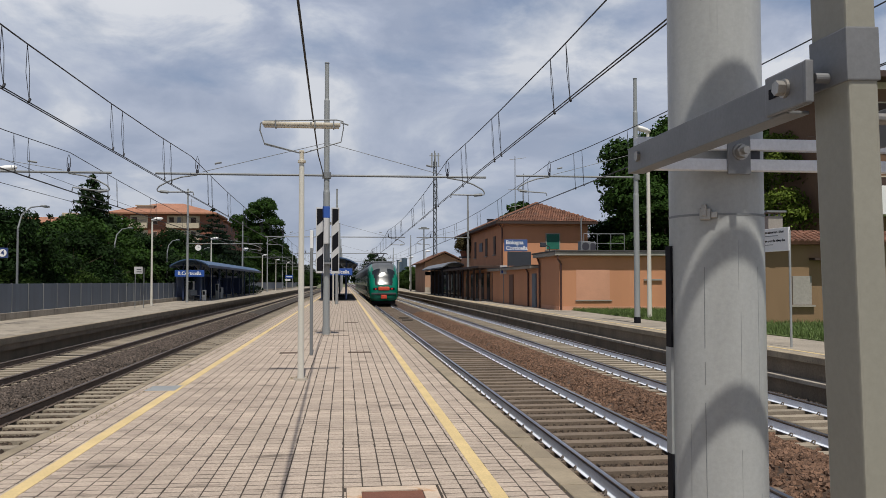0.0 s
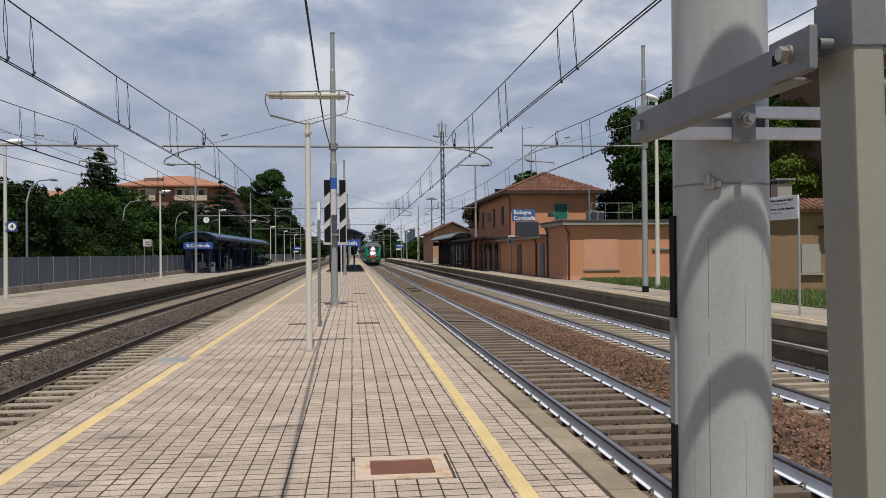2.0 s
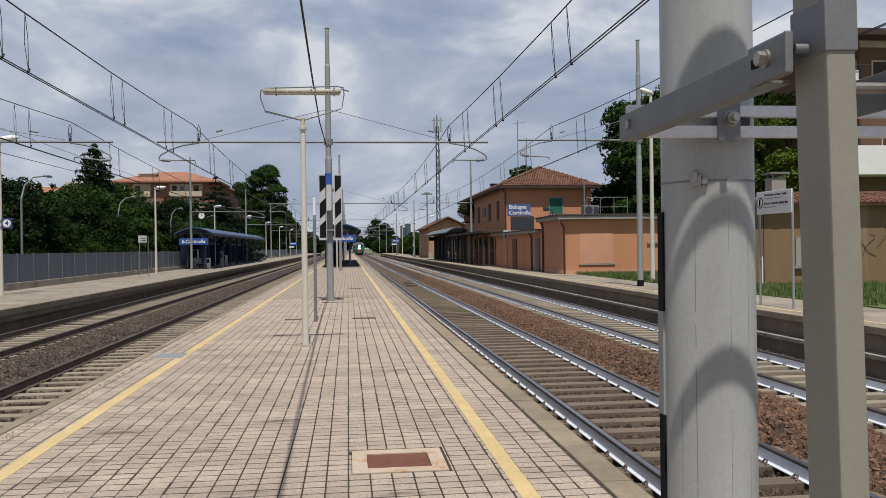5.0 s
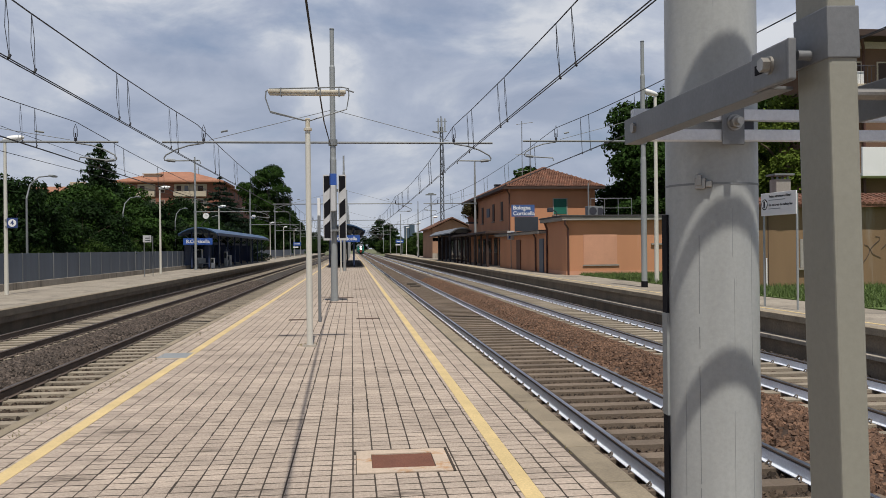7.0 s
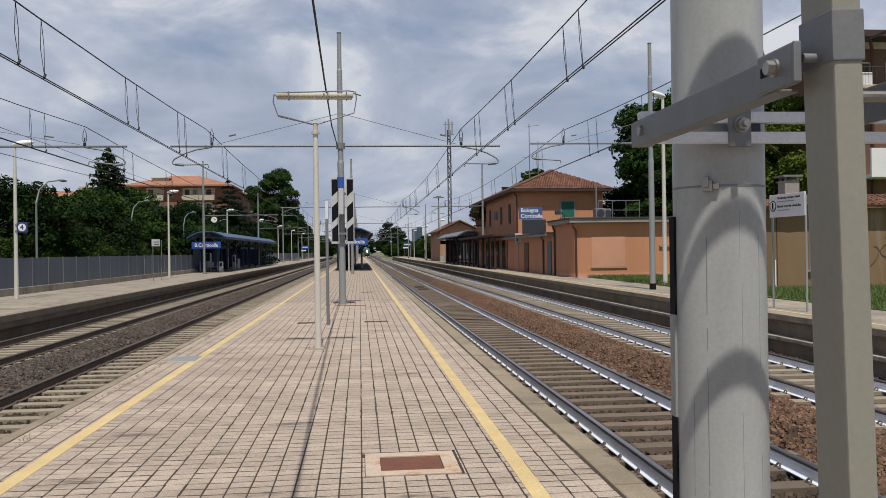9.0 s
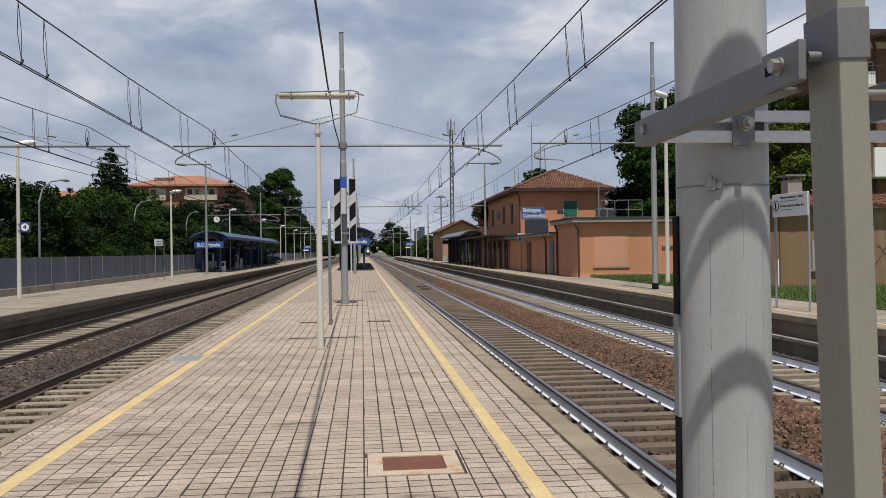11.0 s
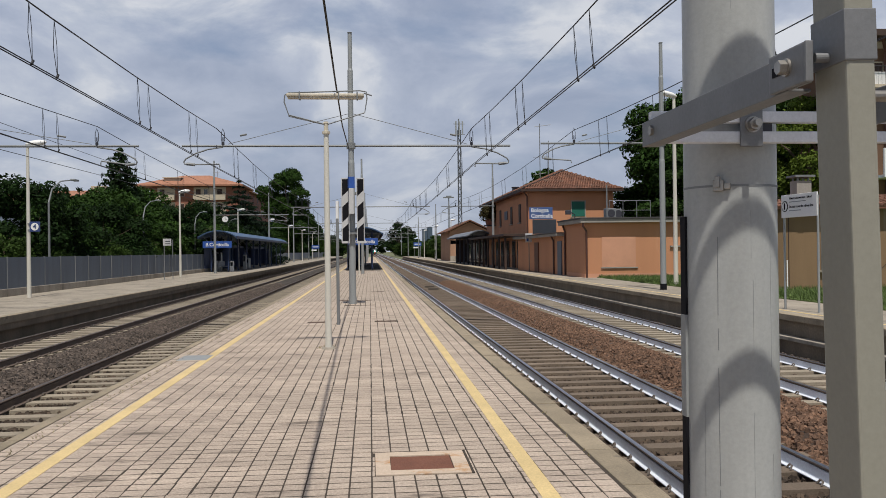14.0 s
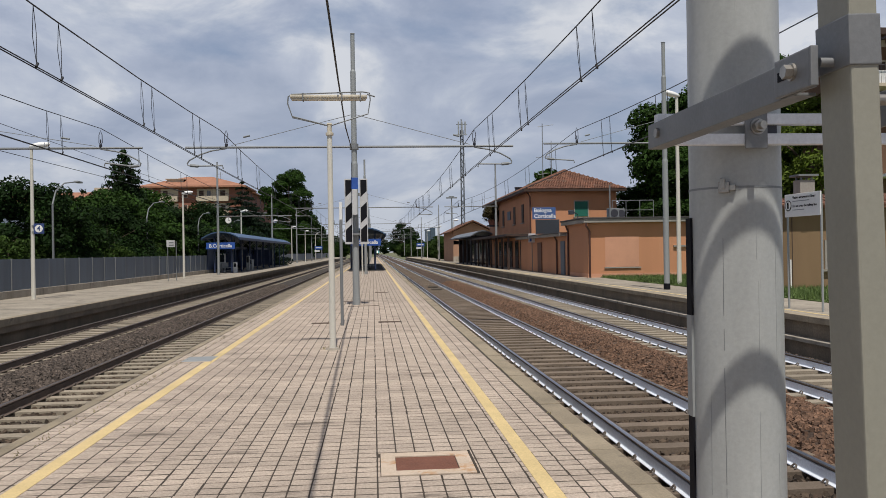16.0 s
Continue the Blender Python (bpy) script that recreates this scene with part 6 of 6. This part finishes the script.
part("awning", boxes((16.25, 17.1, 27.6, 28.0, 2.3, 2.38)), M["wood_dark"], hs)
bm = bmesh.new()
for k in range(7):
    x = 18.0 + 0.42 * k
    tube(bm, [(x + 0.2 * math.sin(a * (1.5 + k % 2)), 27.985, 1.15 + 0.3 * (k % 3) + 0.38 * math.cos(a)) for a in (0.45 * j for j in range(13))], 0.008, 5)
part("graffiti", bm, M["graffiti"], hs, "dark looping graffiti")
bb = thing("brown_house", (25.5, 41, -1), "tall brown plastered house with deep eaves and balconies", "building")
part("wall", boxes((0, 12, 0, 7, 0, 13.0)), M["brown_wall"], bb, "brown plaster walls")
part("eave", boxes((-1.2, 13, -1.2, 8, 13.0, 13.35), bevel=0.03), M["wood_dark"], bb, "pale deep eave")
part("upper_band", boxes((-0.03, 12, -0.04, 0.0, 12.65, 13.0)), M["beige_wall"], bb)
part("downpipe", tubes(([(0.1, -1.1, 13.0), (0.75, -0.3, 12.5), (0.85, -0.12, 11.8), (0.85, -0.12, 1)], 0.08), seg=8), M["pipe"], bb)
windows_on(bb, ((0.1, 0.75, 9.6, 11.9), (1.7, 2.9, 9.6, 11.9), (2.2, 3.3, 6.2, 8.0)), 0.0, M["wood_dark"], M["beige_wall"])
part("parapet", boxes((-0.05, 6.0, -1.36, -1.22, 5.94, 7.4), (-0.05, 6.0, -1.22, 0.0, 5.94, 6.1), bevel=0.02), M["white"], bb, "white plastered balcony parapet")
for z in (10.6,):
    bl = part("balcony", boxes((-0.8, 0.8, -1.2, 0, z - 0.18, z), bevel=0.02), M["beige_wall"], bb)
    part("railing", tubes(([(-0.8, -1.15, z + 0.9), (0.8, -1.15, z + 0.9)], 0.02), *[([(-0.8 + 0.2 * k, -1.15, z), (-0.8 + 0.2 * k, -1.15, z + 0.9)], 0.012) for k in range(9)], seg=5), M["dark_steel"], bl)
    part("outdoor_unit", boxes((-0.6, 0.3, -1.0, -0.6, z, z + 0.65), bevel=0.02), M["white"], bl, "white air conditioner unit")
ln = thing("hanging_laundry", (24.2, 39.9, 8.2), "white and orange laundry on a balcony line", "laundry")
part("line", tubes(([(-1, 0, 0.65), (1.6, 0, 0.65)], 0.01), seg=5), M["wire"], ln)
part("sheet", boxes((-0.4, -0.15, -0.01, 0.01, 0.1, 0.65), bevel=0.004), M["cloth_white"], ln)
part("sheet", boxes((-0.1, 0.15, -0.01, 0.01, -0.1, 0.65), bevel=0.004), M["cloth_orange"], ln)
part("sheet", boxes((0.2, 0.6, -0.01, 0.01, -0.2, 0.65), bevel=0.004), M["cloth_white"], ln)

# grass verge and warning sign beside platform 1
vg = thing("grass_verge", (0, 0, 0), "green grass verge beside a platform", "verge", kind="structure")
part("turf", boxes((11.75, 40, 6, 42.9, -0.9, P1Z + 0.03)), M["grass"], vg)
rngn = np.random.default_rng(9)
N = 26000
gx_ = 11.75 + 6.5 * rngn.uniform(0, 1, N) ** 1.3
gy_ = rngn.uniform(18, 42.8, N)
keep = ~((gx_ > 13.1) & (gy_ > 27.95) & (gy_ < 33.1))
gx_, gy_ = gx_[keep], gy_[keep]
N = len(gx_)
hgt = rngn.uniform(0.06, 0.2, N)
ang = rngn.uniform(0, 6.28, N)
lean_ = rngn.normal(0, 0.07, (N, 2))
w_ = 0.014
z0 = np.full(N, P1Z + 0.02)
a_ = np.stack([gx_ - w_ * np.cos(ang), gy_ - w_ * np.sin(ang), z0], -1)
b_ = np.stack([gx_ + w_ * np.cos(ang), gy_ + w_ * np.sin(ang), z0], -1)
c_ = np.stack([gx_ + lean_[:, 0], gy_ + lean_[:, 1], z0 + hgt], -1)
tagged(quads_mesh("grass", np.stack([a_, b_, c_], 1).reshape(-1, 3), np.arange(N * 3).reshape(-1, 3), M["grass"]), "tufts of green grass beside a platform", "grass", kind="stuff")
ws = thing("warning_sign", (9.98, 18.8, P1Z), "white warning sign on two thin steel posts", "sign")
for x, y in ((0.05, -0.7), (-0.04, 0.66)):
    part("post", tubes(([(x, y, 0), (x, y, 2.65)], 0.026), seg=10), M["galv"], ws)
bm = bmesh.new()
box(bm, -0.72, 0.72, -0.035, 0.0, 2.18, 2.72, bevel=0.008)
wp = part("panel", bm, M["white"], ws)
wp.matrix_basis = pose(0, 0, 0, 0, 0, -86)
bm = bmesh.new()
tube(bm, [(-0.56, -0.036, 2.45), (-0.56, -0.042, 2.45)], 0.13, 24)
part("ring", bm, M["black"], wp, "black prohibition ring")
bm = bmesh.new()
tube(bm, [(-0.56, -0.042, 2.45), (-0.56, -0.046, 2.45)], 0.105, 24)
part("disc", bm, M["white"], wp)
part("symbol", boxes((-0.59, -0.53, -0.05, -0.046, 2.37, 2.53)), M["black"], wp)
words("lettering", "Vietato attraversare i binari", 0.082, (-0.38, -0.037, 2.63), (90, 0, 0), M["black"], wp, "LEFT")
words("lettering", "Do not cross the railway line", 0.082, (-0.38, -0.037, 2.43), (90, 0, 0), M["black"], wp, "LEFT")
part("small_writing", boxes((-0.38, 0.3, -0.04, -0.035, 2.535, 2.555), (-0.38, 0.1, -0.04, -0.035, 2.33, 2.35)), M["galv"], wp)

# ---- the train ----
train = thing("train", (3.655, 75, RAIL_Z), "green and grey passenger train with an orange-red front panel", "train")


def section(hw, z0, z1, sh, n=28):
    """Rounded body outline; sh: the shoulder's share of rounding at the top."""
    pts = []
    for k in range(n):
        a = 2 * math.pi * k / n - math.pi / 2
        c, s = math.cos(a), math.sin(a)
        e = 0.32 if s < 0 else sh
        pts.append((hw * math.copysign(abs(c) ** e, c), (z0 + z1) / 2 + (z1 - z0) / 2 * math.copysign(abs(s) ** (0.3 if s < 0 else 0.5 if sh < 0.45 else 0.72), s)))
    return pts


STATIONS = [(-0.05, 0.75, 0.75, 1.6, 0.5), (0.0, 1.12, 0.55, 1.85, 0.5), (0.22, 1.25, 0.4, 2.15, 0.55), (0.45, 1.31, 0.38, 2.62, 0.62), (0.72, 1.35, 0.37, 3.03, 0.64), (1.05, 1.38, 0.36, 3.4, 0.66), (1.55, 1.41, 0.36, 3.74, 0.62), (2.3, 1.435, 0.36, 3.9, 0.52), (3.2, 1.44, 0.36, 3.95, 0.4)]


def skin(choose):
    bm = bmesh.new()
    rings = [[bm.verts.new((x, y, z)) for x, z in section(hw, z0, z1, sh, 52)] for y, hw, z0, z1, sh in STATIONS]
    n = len(rings[0])
    for i, (a, b) in enumerate(zip(rings, rings[1:])):
        for k in range(n):
            f = (a[k], b[k], b[(k + 1) % n], a[(k + 1) % n])
            cx = sum(v.co.x for v in f) / 4
            cz = sum(v.co.z for v in f) / 4
            if choose(i, cx, cz, k):
                bm.faces.new(f)
    if choose(-1, 0, 1.2, 0):
        bm.faces.new(rings[0])
    bmesh.ops.delete(bm, geom=[v for v in bm.verts if not v.link_faces], context="VERTS")
    return bm


def is_screen(i, x, z):
    return 1 <= i <= 4 and z > 1.8 and abs(x) < 0.74 + 0.28 * (z - 1.85) and z < 3.2


def is_roof(i, x, z):
    return z > 2.95 and i >= 4 and abs(x) < 1.02 and not is_screen(i, x, z)


def is_panel(i, x, z):
    return i in (-1, 0, 1) and 1.2 < z < 1.9 and abs(x) < 1.0


cab = part("cab", skin(lambda i, x, z, k: not is_screen(i, x, z) and not is_roof(i, x, z)), M["train_green"], train, "glossy green cab shell", smooth=True)
part("windscreen", skin(lambda i, x, z, k: is_screen(i, x, z)), M["train_glass"], cab, "dark sloping windscreen", smooth=True)
part("cab_roof", skin(lambda i, x, z, k: is_roof(i, x, z)), M["train_roof"], cab, "grey cab roof", smooth=True)
part("front_panel", boxes((-0.52, 0.52, -0.12, 0.2, 1.36, 1.7), bevel=0.08), M["train_red"], cab, "orange-red front panel")
part("coupler_cover", boxes((-0.27, 0.27, -0.3, 0.2, 0.6, 0.95), bevel=0.06), M["train_red"], cab, "orange-red coupler cover")
part("bumper", boxes((-1.15, 1.15, -0.14, 0.4, 0.98, 1.14), bevel=0.04), M["train_dark"], cab)
part("wiper", tubes(([(0, 0.33, 2.0), (0.5, 0.75, 2.7)], 0.015), seg=5), M["black"], cab)
part("skirt", boxes((-1.1, 1.1, 0.3, 1.5, 0.12, 0.45), bevel=0.05), M["black"], train, "dark skirt")
for x in (-0.85, 0.85):
    bm = bmesh.new()
    tube(bm, [(x * 0.88, 0.1, 1.5), (x * 0.88, -0.09, 1.5)], 0.07, 16)
    part("lamp_housing", boxes((x - 0.38 if x > 0 else x - 0.15, x + 0.15 if x > 0 else x + 0.38, -0.06, 0.2, 1.38, 1.62), bevel=0.06), M["black"], cab, "black lamp housing")
    part("tail_light", bm, M["lamp_red"], cab, "small red tail light")
    part("side_glass", boxes((x * 1.677 - 0.01, x * 1.677 + 0.01, 1.5, 2.3, 2.0, 2.75)), M["train_glass"], cab)
CAR = 17.5
for c in range(5):
    y0 = 3.2 + c * CAR
    y1 = y0 + CAR - 0.5
    prof = section(1.44, 0.36, 3.95, 0.4)
    bm = bmesh.new()
    extrude_y(bm, prof, y0, y1)
    car = part("carriage", bm, M["train_dark"], train, "dark grey and green carriage")
    part("roof_panel", boxes((-1.0, 1.0, y0 + 0.3, y1 - 0.3, 3.9, 4.15), bevel=0.08), M["train_roof"], car)
    for s in (-1, 1):
        part("window_band", boxes((s * 1.435, s * 1.452, y0 + 0.6, y1 - 0.6, 1.75, 2.7)), M["train_glass"], car, "dark glass window band")
        part("green_band", boxes((s * 1.435, s * 1.45, y0 + 0.1, y1 - 0.1, 0.75, 1.25)), M["train_green"], car, "green side band")
        part("door", boxes((s * 1.43, s * 1.456, y0 + 7, y0 + 8.4, 0.6, 2.75)), M["train_green"], car, "green door")
    part("gangway", boxes((-1.1, 1.1, y1, y1 + 0.5, 0.6, 3.6)), M["black"], car)
    for yy in (y0 + 1.0, y0 + 3.2):
        bg = bmesh.new()
        for s in (-1, 1):
            tube(bg, [(s * 0.70, yy, 0.44), (s * 0.82, yy, 0.44)], 0.44, 20)
        tube(bg, [(-0.7, yy, 0.44), (0.7, yy, 0.44)], 0.07, 8)
        part("wheelset", bg, M["rail_rust"], car)
pg = part("pantograph", tubes(([(-0.15, 7, 4.1), (-0.15, 7.9, 4.55), (-0.35, 6.8, 5.0)], 0.045), ([(0.15, 7, 4.1), (0.15, 7.9, 4.55), (0.35, 6.8, 5.0)], 0.045), ([(-0.7, 6.8, 4.92), (-0.5, 6.8, 5.0), (0.5, 6.8, 5.0), (0.7, 6.8, 4.92)], 0.045), seg=6), M["dark_steel"], train, "raised dark pantograph")


def motions():
    walk(train, [(t, pose(3.655, y, RAIL_Z)) for t, y in ((0, 78), (0.5, 96.5), (1, 113.5), (2, 149), (3, 188), (4, 229), (7, 350), (9, 430), (12, 550), (16, 710))])


motions()
